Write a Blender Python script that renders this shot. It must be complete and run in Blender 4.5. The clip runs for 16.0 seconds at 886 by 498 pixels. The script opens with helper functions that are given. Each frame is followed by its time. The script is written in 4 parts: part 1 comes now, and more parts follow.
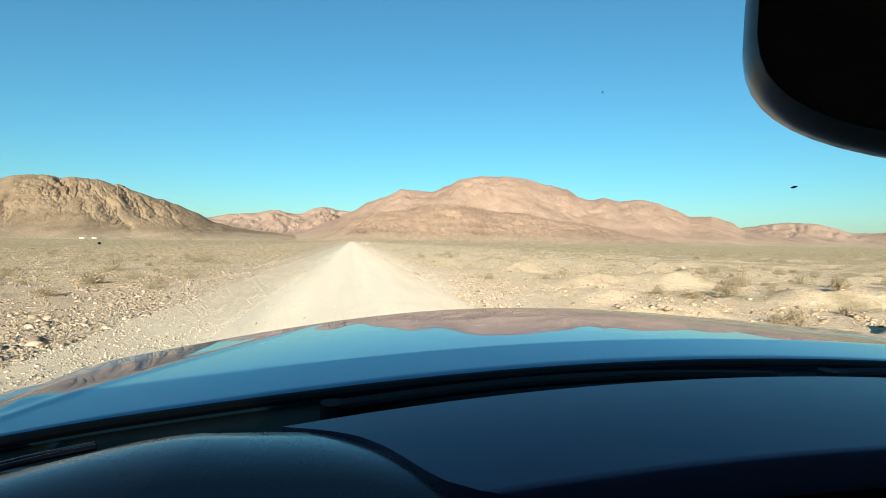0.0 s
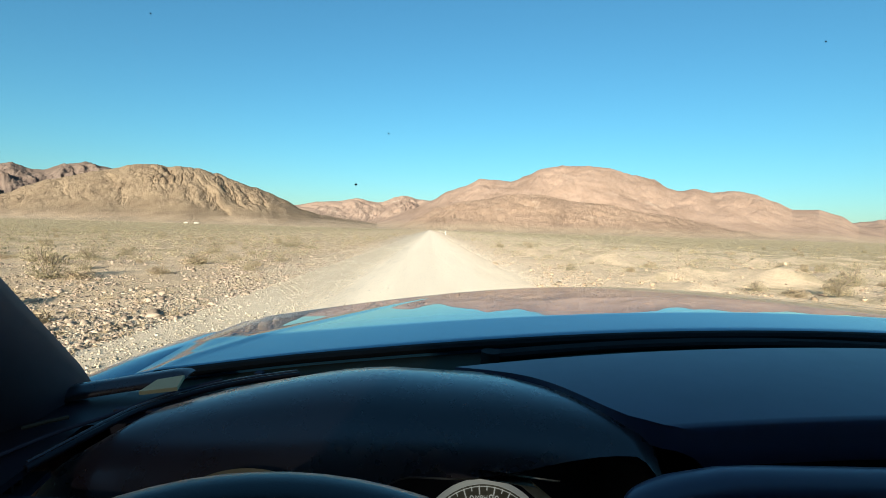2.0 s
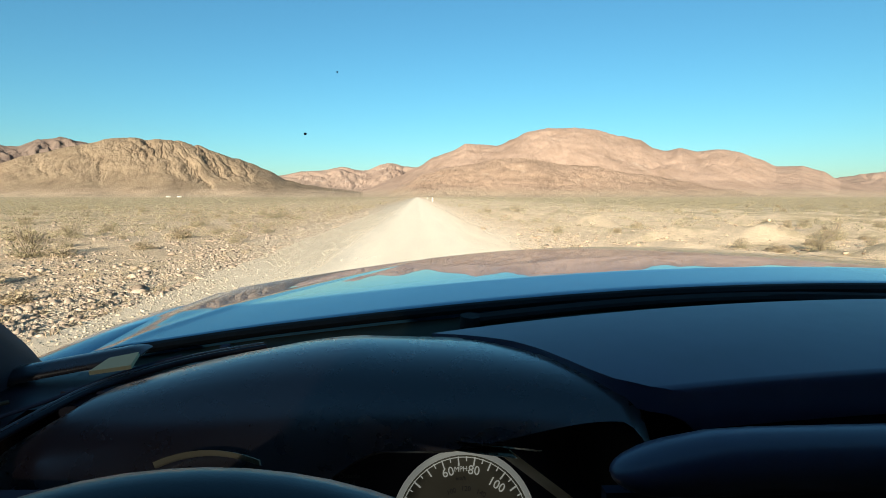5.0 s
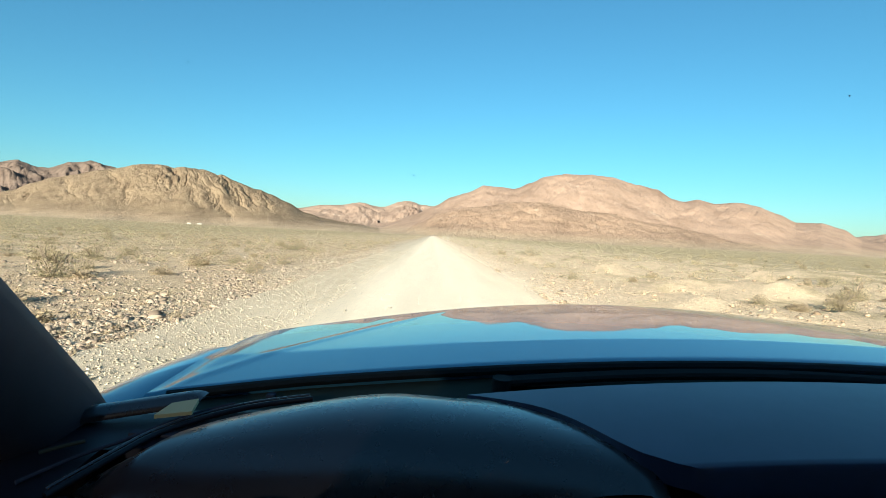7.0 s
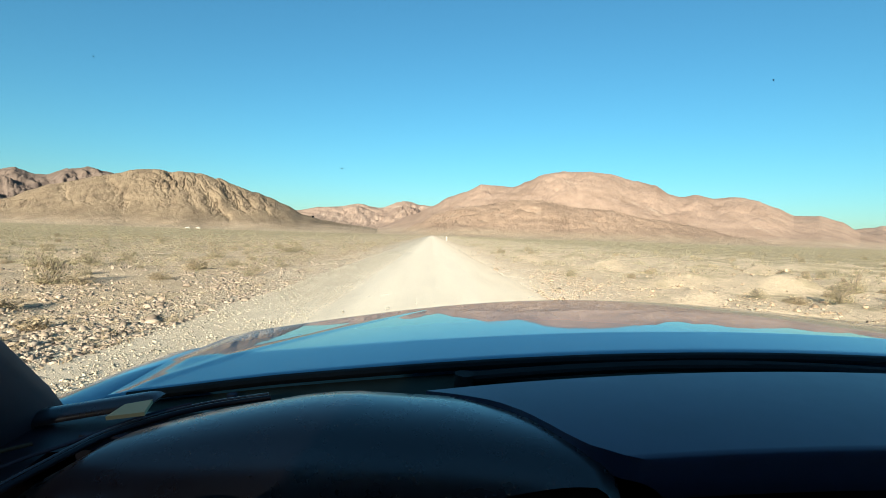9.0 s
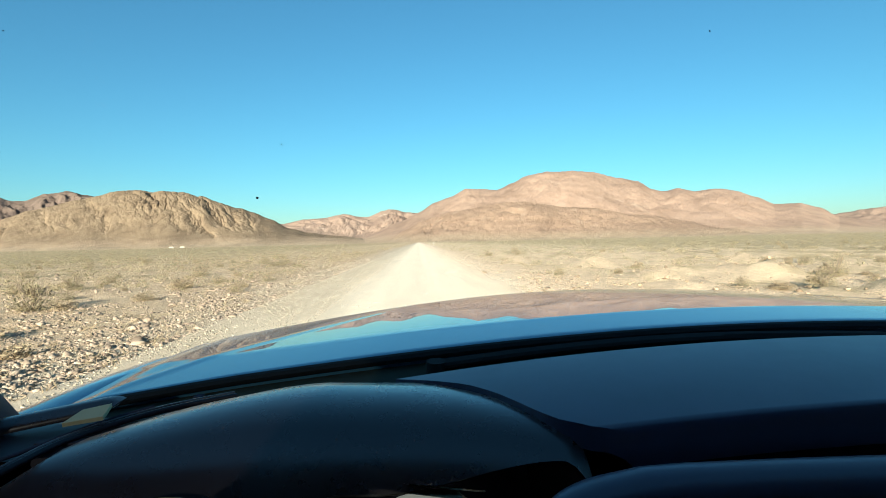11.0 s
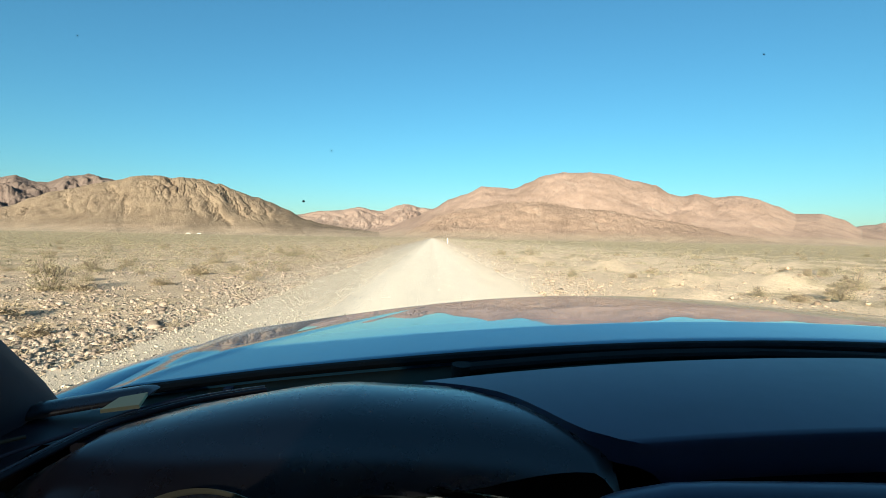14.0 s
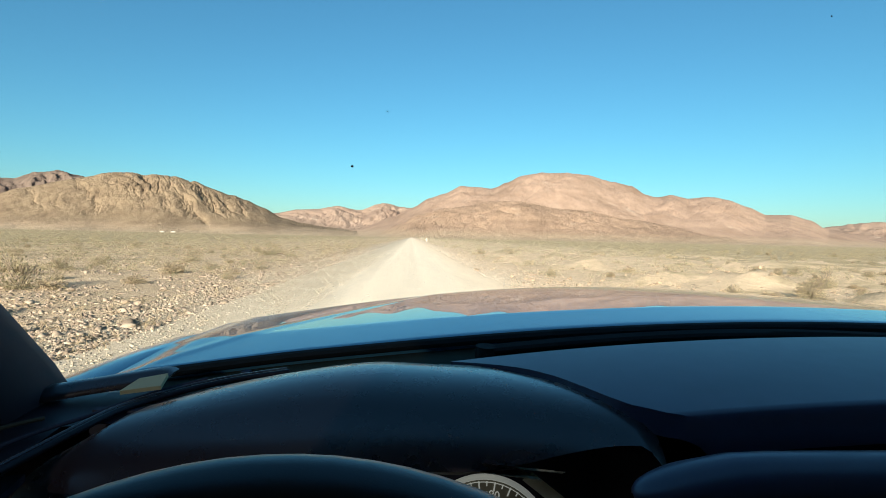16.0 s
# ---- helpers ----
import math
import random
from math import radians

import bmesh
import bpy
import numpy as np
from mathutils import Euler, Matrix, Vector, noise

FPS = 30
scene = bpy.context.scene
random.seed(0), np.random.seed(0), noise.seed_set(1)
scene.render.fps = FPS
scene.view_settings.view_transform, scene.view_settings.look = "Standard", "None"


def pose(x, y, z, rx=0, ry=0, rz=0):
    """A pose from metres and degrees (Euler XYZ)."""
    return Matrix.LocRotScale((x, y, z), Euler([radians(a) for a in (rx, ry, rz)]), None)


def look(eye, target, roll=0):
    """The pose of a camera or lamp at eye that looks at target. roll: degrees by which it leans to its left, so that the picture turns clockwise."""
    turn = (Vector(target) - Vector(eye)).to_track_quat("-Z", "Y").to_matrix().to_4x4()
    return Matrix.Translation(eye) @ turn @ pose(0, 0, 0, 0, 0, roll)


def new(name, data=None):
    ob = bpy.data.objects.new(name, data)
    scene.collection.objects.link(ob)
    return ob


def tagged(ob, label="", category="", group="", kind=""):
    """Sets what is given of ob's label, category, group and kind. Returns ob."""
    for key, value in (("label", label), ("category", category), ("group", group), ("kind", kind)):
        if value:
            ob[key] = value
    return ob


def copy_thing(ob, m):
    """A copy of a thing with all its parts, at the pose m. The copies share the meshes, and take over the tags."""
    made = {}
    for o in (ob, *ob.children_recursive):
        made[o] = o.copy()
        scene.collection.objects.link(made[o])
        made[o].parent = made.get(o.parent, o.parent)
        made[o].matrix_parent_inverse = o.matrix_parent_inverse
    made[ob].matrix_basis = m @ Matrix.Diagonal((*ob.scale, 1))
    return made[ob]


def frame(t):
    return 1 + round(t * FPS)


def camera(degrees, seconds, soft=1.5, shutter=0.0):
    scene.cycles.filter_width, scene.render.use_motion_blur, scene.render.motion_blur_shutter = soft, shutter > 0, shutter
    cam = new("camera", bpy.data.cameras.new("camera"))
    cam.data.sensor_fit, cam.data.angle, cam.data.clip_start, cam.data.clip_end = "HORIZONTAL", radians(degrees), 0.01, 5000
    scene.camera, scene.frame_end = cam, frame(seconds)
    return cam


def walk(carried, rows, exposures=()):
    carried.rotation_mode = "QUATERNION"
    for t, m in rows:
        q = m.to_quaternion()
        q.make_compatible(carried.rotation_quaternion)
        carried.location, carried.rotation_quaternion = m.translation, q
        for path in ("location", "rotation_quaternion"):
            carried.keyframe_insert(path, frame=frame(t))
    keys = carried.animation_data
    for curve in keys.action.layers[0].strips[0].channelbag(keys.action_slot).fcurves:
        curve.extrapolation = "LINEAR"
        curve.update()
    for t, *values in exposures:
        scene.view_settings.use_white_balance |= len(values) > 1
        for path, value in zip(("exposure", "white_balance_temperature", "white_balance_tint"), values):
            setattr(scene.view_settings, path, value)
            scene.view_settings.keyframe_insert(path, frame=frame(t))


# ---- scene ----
EYE = 1.45          # mean height of the camera over the road
LEAN = 1.1          # the car leans to the road's edge by this many degrees
CAR = pose(0, 0, EYE) @ pose(0, 0, 0, 0, LEAN, 0)


def shot(x, y, z, yaw, pitch, roll):
    """A camera pose in the car: metres from the mean camera, degrees."""
    return CAR @ pose(x, y, z, 0, 0, yaw) @ pose(0, 0, 0, pitch) @ pose(0, 0, 0, 0, roll) @ pose(0, 0, 0, 90)


cam = camera(79.54, 16.0, soft=0.8)
PATH = [
    (0.0, 0.0619, 0.0318, 0.0300, -9.79, -0.56, -1.73),
    (0.5, -0.0080, 0.0060, 0.0190, -7.12, -0.62, -4.10),
    (1.0, 0.0128, -0.0327, 0.0066, -3.88, -0.99, -1.44),
    (1.5, 0.0220, -0.0328, 0.0119, -3.10, -1.22, -0.77),
    (2.0, -0.0349, -0.0033, -0.0066, -1.48, -2.00, -2.77),
    (2.5, 0.0015, -0.0061, 0.0101, -0.52, -2.21, -1.08),
    (3.0, 0.0265, -0.0014, -0.0141, -2.87, -2.85, 2.62),
    (3.5, -0.0180, 0.0261, -0.0236, -3.54, -3.73, 0.30),
    (4.0, -0.0218, 0.0196, -0.0052, -3.02, -4.86, -1.91),
    (6.3, -0.0118, 0.0588, -0.0401, -2.68, -6.24, 0.08),
    (6.5, -0.0312, 0.0523, -0.0425, -2.67, -7.68, -2.24),
    (7.0, -0.0504, -0.0059, 0.0167, -1.23, -1.39, -3.92),
    (7.5, -0.0096, -0.0015, 0.0037, -0.27, -2.21, -0.04),
    (8.0, -0.0244, -0.0101, 0.0155, 0.37, -1.15, -0.09),
    (8.5, -0.0265, -0.0040, 0.0112, 1.01, -0.69, -2.21),
    (9.0, -0.0030, -0.0039, 0.0147, -1.32, -1.42, -2.89),
    (11.5, 0.0248, 0.0034, -0.0107, -2.59, -0.69, 0.32),
    (12.0, -0.0042, 0.0025, 0.0019, -1.30, -2.78, -2.00),
    (12.5, -0.0104, 0.0024, -0.0032, 0.48, -3.48, -3.82),
    (13.0, -0.0179, 0.0079, 0.0022, 0.88, -1.60, -2.34),
    (13.5, -0.0142, 0.0082, 0.0120, -0.36, -1.34, -2.13),
    (14.0, 0.0043, -0.0018, 0.0008, -1.20, -1.16, -2.16),
    (14.5, 0.0561, -0.0167, 0.0302, -3.12, -0.60, 0.14),
    (15.0, 0.0494, -0.0079, 0.0015, -4.98, -0.43, -1.03),
    (15.5, 0.0482, -0.0088, 0.0032, -4.33, -0.50, 1.80),
    (16.0, -0.0475, 0.0103, -0.0243, -3.48, -1.14, -2.35),
]
walk(cam, [(r[0], shot(*r[1:])) for r in PATH], [(0, 1.30, 5700, 2), (1, 1.30, 5680, 2), (3.5, 1.34, 5780, 5), (4, 1.33, 5850, 4), (6.5, 1.38, 5850, 5), (7, 1.42, 5620, 0), (8, 1.38, 5600, 0), (9, 1.32, 5620, 1), (11.5, 1.42, 5640, 0), (12.5, 1.38, 5740, 2), (14, 1.32, 5660, 2), (15, 1.32, 5740, 4), (16, 1.30, 5720, 3)])

# ---- sky, sun ----
SUN_SIDE, SUN_UP = 15.0, 16.0      # sun behind the car, this far to its left, and its height
world = bpy.data.worlds.new("sky")
scene.world = world
world.use_nodes = True
wn = world.node_tree
sky = wn.nodes.new("ShaderNodeTexSky")
sky.sky_type, sky.sun_disc = "NISHITA", False
sky.sun_elevation, sky.sun_rotation = radians(SUN_UP), radians(180 + SUN_SIDE)
sky.altitude, sky.air_density, sky.dust_density, sky.ozone_density = 600, 1.15, 0.8, 8.5
hue = wn.nodes.new("ShaderNodeMix")       # dust in the air pales the blue
hue.data_type, hue.blend_type = "RGBA", "MULTIPLY"
hue.inputs[0].default_value, hue.inputs[7].default_value = 1.0, (1.82, 1.45, 0.93, 1)
wn.links.new(sky.outputs[0], hue.inputs[6])
wn.links.new(hue.outputs[2], wn.nodes["Background"].inputs[0])
wn.nodes["Background"].inputs[1].default_value = 0.061
sun_data = bpy.data.lights.new("sun", "SUN")
sun_data.energy, sun_data.angle, sun_data.color = 6.1, radians(0.53), (1.0, 0.81, 0.65)
sun = new("sun", sun_data)
to_sun = Vector((-math.sin(radians(SUN_SIDE)) * math.cos(radians(SUN_UP)), -math.cos(radians(SUN_SIDE)) * math.cos(radians(SUN_UP)), math.sin(radians(SUN_UP))))
sun.matrix_world = look(to_sun * 40, (0, 0, 0))


# ---- materials ----
def material(name, rough=0.6, metal=0.0, spec=0.5, coat=0.0):
    m = bpy.data.materials.new(name)
    m.use_nodes = True
    b = m.node_tree.nodes["Principled BSDF"]
    b.inputs["Roughness"].default_value, b.inputs["Metallic"].default_value = rough, metal
    b.inputs["Specular IOR Level"].default_value, b.inputs["Coat Weight"].default_value = spec, coat
    return m, m.node_tree, b


def tex(nt, scale, detail=4.0, rough=0.55, stretch=(1, 1, 1), coords="Object", turn=(0, 0, 0)):
    """Noise in metres; returns its factor."""
    c, mp, n = nt.nodes.new("ShaderNodeTexCoord"), nt.nodes.new("ShaderNodeMapping"), nt.nodes.new("ShaderNodeTexNoise")
    mp.inputs["Scale"].default_value = stretch
    mp.inputs["Rotation"].default_value = turn
    n.inputs["Scale"].default_value, n.inputs["Detail"].default_value, n.inputs["Roughness"].default_value = scale, detail, rough
    nt.links.new(c.outputs[coords], mp.inputs[0])
    nt.links.new(mp.outputs[0], n.inputs["Vector"])
    return n.outputs[0]


def ramp(nt, fac, stops):
    r = nt.nodes.new("ShaderNodeValToRGB")
    e = r.color_ramp.elements
    while len(e) < len(stops):
        e.new(0.5)
    for el, (p, c) in zip(e, stops):
        el.position, el.color = p, (*c, 1)
    nt.links.new(fac, r.inputs[0])
    return r.outputs[0]


def blend(nt, fac, a, b, mode="MIX"):
    x = nt.nodes.new("ShaderNodeMix")
    x.data_type, x.blend_type = "RGBA", mode
    for sock, v in ((x.inputs[0], fac), (x.inputs[6], a), (x.inputs[7], b)):
        if isinstance(v, (int, float)):
            sock.default_value = v
        elif isinstance(v, tuple):
            sock.default_value = (*v, 1)
        else:
            nt.links.new(v, sock)
    return x.outputs[2]


def relief(nt, b, height, strength, distance):
    n = nt.nodes.new("ShaderNodeBump")
    n.inputs["Strength"].default_value, n.inputs["Distance"].default_value = strength, distance
    nt.links.new(height, n.inputs["Height"])
    nt.links.new(n.outputs[0], b.inputs["Normal"])


def plain(name, colour, rough=0.6, metal=0.0, spec=0.5, grain=0.0, grain_size=900.0, vary=0.12, coat=0.0):
    """A surface of one colour with slight mottling, and grain if wanted."""
    m, nt, b = material(name, rough, metal, spec, coat)
    dark = tuple(c * (1 - vary) for c in colour)
    light = tuple(min(1, c * (1 + vary)) for c in colour)
    col = ramp(nt, tex(nt, 14, 5), [(0.3, dark), (0.7, light)])
    nt.links.new(col, b.inputs["Base Color"])
    rr = nt.nodes.new("ShaderNodeMapRange")
    rr.inputs["To Min"].default_value, rr.inputs["To Max"].default_value = max(0.02, rough - 0.06), min(1, rough + 0.06)
    nt.links.new(tex(nt, 40, 4), rr.inputs["Value"])
    nt.links.new(rr.outputs[0], b.inputs["Roughness"])
    if grain:
        relief(nt, b, tex(nt, grain_size, 2), grain, 0.0004)
    return m


def cross_road(nt):
    """The road's colours by the way across it: grey gravel windrow west, pale dust in the middle, sand east; ragged borders."""
    c, sep, mul, add, mr = (nt.nodes.new("ShaderNode" + k) for k in ("TexCoord", "SeparateXYZ", "Math", "Math", "MapRange"))
    nt.links.new(c.outputs["Object"], sep.inputs[0])
    mul.operation, mul.inputs[1].default_value = "MULTIPLY", 2.6
    nt.links.new(tex(nt, 0.8, 7, 0.62, (1, 0.22, 1)), mul.inputs[0])
    nt.links.new(sep.outputs[0], add.inputs[0])
    nt.links.new(mul.outputs[0], add.inputs[1])
    mr.inputs["From Min"].default_value, mr.inputs["From Max"].default_value = -6.0 + 1.3, 5.0 + 1.3
    nt.links.new(add.outputs[0], mr.inputs["Value"])
    return ramp(nt, mr.outputs[0], [(0.0, (0.60, 0.45, 0.30)), (0.16, (0.60, 0.475, 0.335)), (0.30, (0.64, 0.515, 0.365)), (0.42, (0.92, 0.75, 0.55)), (0.66, (0.97, 0.79, 0.58)), (0.80, (0.92, 0.71, 0.49)), (1.0, (0.84, 0.62, 0.41))])


def earth(name, tones, sand, fine, spots, bump=0.6, rough=0.95):
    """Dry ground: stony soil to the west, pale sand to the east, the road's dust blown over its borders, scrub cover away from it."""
    m, nt, b = material(name, rough, 0, 0.15)
    c, sep, wide, mul, add, east, west, cover = (nt.nodes.new("ShaderNode" + k) for k in ("TexCoord", "SeparateXYZ", "Math", "Math", "Math", "MapRange", "Math", "MapRange"))
    nt.links.new(c.outputs["Object"], sep.inputs[0])
    mul.operation, mul.inputs[1].default_value = "MULTIPLY", 16.0
    nt.links.new(tex(nt, 0.11, 6, 0.6), mul.inputs[0])
    nt.links.new(sep.outputs[0], add.inputs[0])
    nt.links.new(mul.outputs[0], add.inputs[1])
    east.inputs["From Min"].default_value, east.inputs["From Max"].default_value = 4.0, 16.0
    nt.links.new(add.outputs[0], east.inputs["Value"])
    big = ramp(nt, tex(nt, 0.12, 5), [(0.3, tones[0]), (0.5, tones[1]), (0.72, tones[2])])
    big = blend(nt, east.outputs[0], big, sand)
    mid = ramp(nt, tex(nt, 2.2, 6, 0.65), [(0.3, tuple(c * 0.6 for c in tones[1])), (0.66, tuple(min(1, c * 1.2) for c in tones[1]))])
    col = blend(nt, 0.5, big, mid)
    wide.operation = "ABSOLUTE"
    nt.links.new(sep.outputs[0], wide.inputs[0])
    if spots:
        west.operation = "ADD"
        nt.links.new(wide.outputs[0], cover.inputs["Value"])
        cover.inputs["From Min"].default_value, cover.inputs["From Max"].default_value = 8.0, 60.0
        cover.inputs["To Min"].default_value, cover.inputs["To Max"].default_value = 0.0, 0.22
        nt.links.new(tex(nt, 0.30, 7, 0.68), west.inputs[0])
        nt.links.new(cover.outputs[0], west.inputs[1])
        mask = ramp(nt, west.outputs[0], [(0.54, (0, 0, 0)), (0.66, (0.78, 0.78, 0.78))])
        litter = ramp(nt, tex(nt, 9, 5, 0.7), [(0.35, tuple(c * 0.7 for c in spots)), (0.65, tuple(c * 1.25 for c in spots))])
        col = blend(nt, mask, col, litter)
    near, wob, edge = (nt.nodes.new("ShaderNode" + k) for k in ("MapRange", "Math", "Math"))
    wob.operation, wob.inputs[1].default_value = "MULTIPLY", 7.0
    nt.links.new(tex(nt, 0.45, 7, 0.65, (1, 0.35, 1)), wob.inputs[0])
    edge.operation = "ADD"
    nt.links.new(wide.outputs[0], edge.inputs[0])
    nt.links.new(wob.outputs[0], edge.inputs[1])
    near.inputs["From Min"].default_value, near.inputs["From Max"].default_value = 7.4, 10.6
    nt.links.new(edge.outputs[0], near.inputs["Value"])
    col = blend(nt, near.outputs[0], cross_road(nt), col)
    grit = ramp(nt, tex(nt, fine, 6, 0.7), [(0.36, (0.56, 0.55, 0.55)), (0.60, (1.14, 1.12, 1.10))])
    col = blend(nt, 0.75, col, grit, "MULTIPLY")
    nt.links.new(col, b.inputs["Base Color"])
    relief(nt, b, tex(nt, fine * 0.45, 8, 0.75), bump, 0.12)
    return m


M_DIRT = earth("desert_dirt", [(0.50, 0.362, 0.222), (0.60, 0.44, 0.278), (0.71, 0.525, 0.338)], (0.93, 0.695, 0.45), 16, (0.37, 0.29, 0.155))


def road_material():
    """Pale dust over gravel, with faint lanes worn along it."""
    m, nt, b = material("gravel_road", 0.95, 0, 0.15)
    grit = ramp(nt, tex(nt, 34, 6, 0.7), [(0.34, (0.72, 0.71, 0.70)), (0.6, (1.1, 1.09, 1.07))])
    lanes = ramp(nt, tex(nt, 2.2, 5, 0.6, (1, 0.06, 1)), [(0.3, (0.9, 0.89, 0.88)), (0.7, (1.07, 1.06, 1.05))])
    nt.links.new(blend(nt, 0.8, blend(nt, 0.5, cross_road(nt), grit, "MULTIPLY"), lanes, "MULTIPLY"), b.inputs["Base Color"])
    relief(nt, b, tex(nt, 18, 8, 0.75), 0.35, 0.05)
    return m


M_ROAD = road_material()



def rock_material(name, tones):
    m, nt, b = material(name, 0.9, 0, 0.2)
    g = nt.nodes.new("ShaderNodeNewGeometry")
    col = ramp(nt, g.outputs["Random Per Island"], [(0.0, tones[0]), (0.5, tones[1]), (1.0, tones[2])])
    col = blend(nt, 0.6, col, ramp(nt, tex(nt, 25, 5, 0.65), [(0.3, (0.6, 0.6, 0.6)), (0.7, (1.1, 1.08, 1.05))]), "MULTIPLY")
    nt.links.new(col, b.inputs["Base Color"])
    relief(nt, b, tex(nt, 60, 5), 0.5, 0.01)
    return m


M_STONE = rock_material("desert_stone", [(0.19, 0.14, 0.10), (0.335, 0.25, 0.178), (0.46, 0.35, 0.252)])
M_CLOD = rock_material("sandy_clod", [(0.23, 0.16, 0.10), (0.37, 0.262, 0.168), (0.48, 0.345, 0.225)])
M_GRAVEL = rock_material("road_gravel", [(0.26, 0.215, 0.15), (0.40, 0.325, 0.23), (0.52, 0.425, 0.305)])


def hill_material(name, base, dark, pale, size, foot=36.0, crag=0.9):
    """Bare rock slopes: scree bands, dark rock and pale wash."""
    m, nt, b = material(name, 0.95, 0, 0.1)
    col = ramp(nt, tex(nt, 0.006 * size, 6, 0.6), [(0.3, dark), (0.5, base), (0.7, tuple(min(1, c * 1.12) for c in base))])
    streak = ramp(nt, tex(nt, 0.03 * size, 6, 0.65, (1, 0.5, 0.35)), [(0.32, (0.78, 0.76, 0.75)), (0.6, (1.06, 1.05, 1.04))])
    col = blend(nt, 0.75, col, streak, "MULTIPLY")
    mask = ramp(nt, tex(nt, 0.011 * size, 6, 0.68), [(0.60, (0, 0, 0)), (0.72, (1, 1, 1))])
    col = blend(nt, mask, col, pale)
    c, sep, mr, add, mul = (nt.nodes.new("ShaderNode" + k) for k in ("TexCoord", "SeparateXYZ", "MapRange", "Math", "Math"))
    mul.operation, mul.inputs[1].default_value = "MULTIPLY", foot * 0.9
    nt.links.new(tex(nt, 0.008, 5), mul.inputs[0])
    nt.links.new(c.outputs["Object"], sep.inputs[0])
    nt.links.new(sep.outputs[2], add.inputs[0])
    nt.links.new(mul.outputs[0], add.inputs[1])
    mr.inputs["From Min"].default_value, mr.inputs["From Max"].default_value = foot * 0.4, foot * 1.3
    nt.links.new(add.outputs[0], mr.inputs["Value"])
    wash = ramp(nt, tex(nt, 0.02, 6, 0.65), [(0.3, (0.40, 0.29, 0.185)), (0.7, (0.52, 0.385, 0.255))])
    col = blend(nt, mr.outputs[0], wash, col)
    nt.links.new(col, b.inputs["Base Color"])
    relief(nt, b, tex(nt, 0.035 * size, 12, 0.72), crag, 9.0)
    return m


M_HILL_TAN = hill_material("tan_hill_rock", (0.232, 0.166, 0.104), (0.165, 0.115, 0.072), (0.30, 0.222, 0.145), 2.2)
M_HILL_RED = hill_material("red_brown_hill_rock", (0.325, 0.221, 0.158), (0.26, 0.172, 0.12), (0.40, 0.292, 0.215), 1.1, 36.0, 0.5)
M_HILL_BROWN = hill_material("brown_foothill_rock", (0.325, 0.218, 0.147), (0.255, 0.168, 0.113), (0.44, 0.325, 0.232), 1.5)
M_HILL_DARK = hill_material("dark_ridge_rock", (0.165, 0.118, 0.09), (0.105, 0.075, 0.06), (0.24, 0.178, 0.138), 1.0)
M_HILL_FAR = hill_material("far_hill_rock", (0.34, 0.235, 0.17), (0.24, 0.162, 0.12), (0.56, 0.44, 0.34), 0.8)


def foliage_material(name, tones):
    m, nt, b = material(name, 0.8, 0, 0.2)
    g = nt.nodes.new("ShaderNodeNewGeometry")
    nt.links.new(ramp(nt, g.outputs["Random Per Island"], [(0.0, tones[0]), (0.55, tones[1]), (1.0, tones[2])]), b.inputs["Base Color"])
    return m


M_SCRUB = foliage_material("dry_scrub_leaf", [(0.13, 0.104, 0.056), (0.215, 0.171, 0.094), (0.30, 0.238, 0.135)])
M_STRAW = foliage_material("dry_grass_straw", [(0.19, 0.142, 0.082), (0.27, 0.20, 0.117), (0.34, 0.26, 0.157)])
M_TWIG = plain("bush_twig", (0.20, 0.15, 0.10), 0.9)


def paint_material():
    m, nt, b = material("blue_car_paint", 0.45, 0.0, 0.3, 1.0)
    b.inputs["Coat Roughness"].default_value = 0.015
    col = ramp(nt, tex(nt, 6, 3), [(0.3, (0.060, 0.190, 0.310)), (0.7, (0.067, 0.205, 0.330))])
    dust = ramp(nt, tex(nt, 9, 6, 0.7), [(0.5, (0, 0, 0)), (0.9, (0.25, 0.25, 0.25))])
    nt.links.new(blend(nt, dust, col, (0.42, 0.36, 0.28)), b.inputs["Base Color"])
    return m


M_PAINT = paint_material()
M_DASH = plain("soft_black_dash_plastic", (0.027, 0.018, 0.023), 0.28, 0, 0.8, 0.02, 1400, 0.12, 0.5)
# the sky's reflection is partly put into the pad's blue base
M_PAD = plain("soft_dash_pad_skin", (0.050, 0.047, 0.100), 0.34, 0, 1.0, 0.05, 1400, 0.12, 0.0)
for skin in (M_DASH, M_PAD):         # pinkish sheen in place of light reflected from the hills
    shine = skin.node_tree.nodes["Principled BSDF"].inputs
    shine["Coat Roughness"].default_value = 0.22
    shine["Sheen Weight"].default_value, shine["Sheen Roughness"].default_value, shine["Sheen Tint"].default_value = 0.25, 0.45, (1.0, 0.86, 0.80, 1)
M_FACE = plain("satin_black_plastic", (0.013, 0.012, 0.020), 0.42, 0, 0.32, 0.05, 1200)
M_DASH_MATT = plain("matt_black_plastic", (0.044, 0.041, 0.062), 0.62, 0, 0.25, 0.2, 1200)
M_COWL = plain("black_cowl_plastic", (0.045, 0.050, 0.036), 0.6, 0, 0.35)
M_PILLAR = plain("grey_pillar_trim", (0.058, 0.038, 0.046), 0.7, 0, 0.35, 0.3, 1500)
M_RUBBER = plain("black_rubber", (0.015, 0.015, 0.015), 0.8, 0, 0.3)
M_SHELL = plain("grey_mirror_plastic", (0.17, 0.17, 0.178), 0.30, 0, 0.6, 0.1, 1400)
M_LEATHER = plain("black_wheel_leather", (0.011, 0.012, 0.018), 0.36, 0, 1.0, 0.12, 1100)
M_CHROME = plain("satin_chrome", (0.62, 0.60, 0.56), 0.28, 1.0)
M_DIAL = plain("grey_dial_face", (0.20, 0.19, 0.145), 0.7, 0, 0.2)
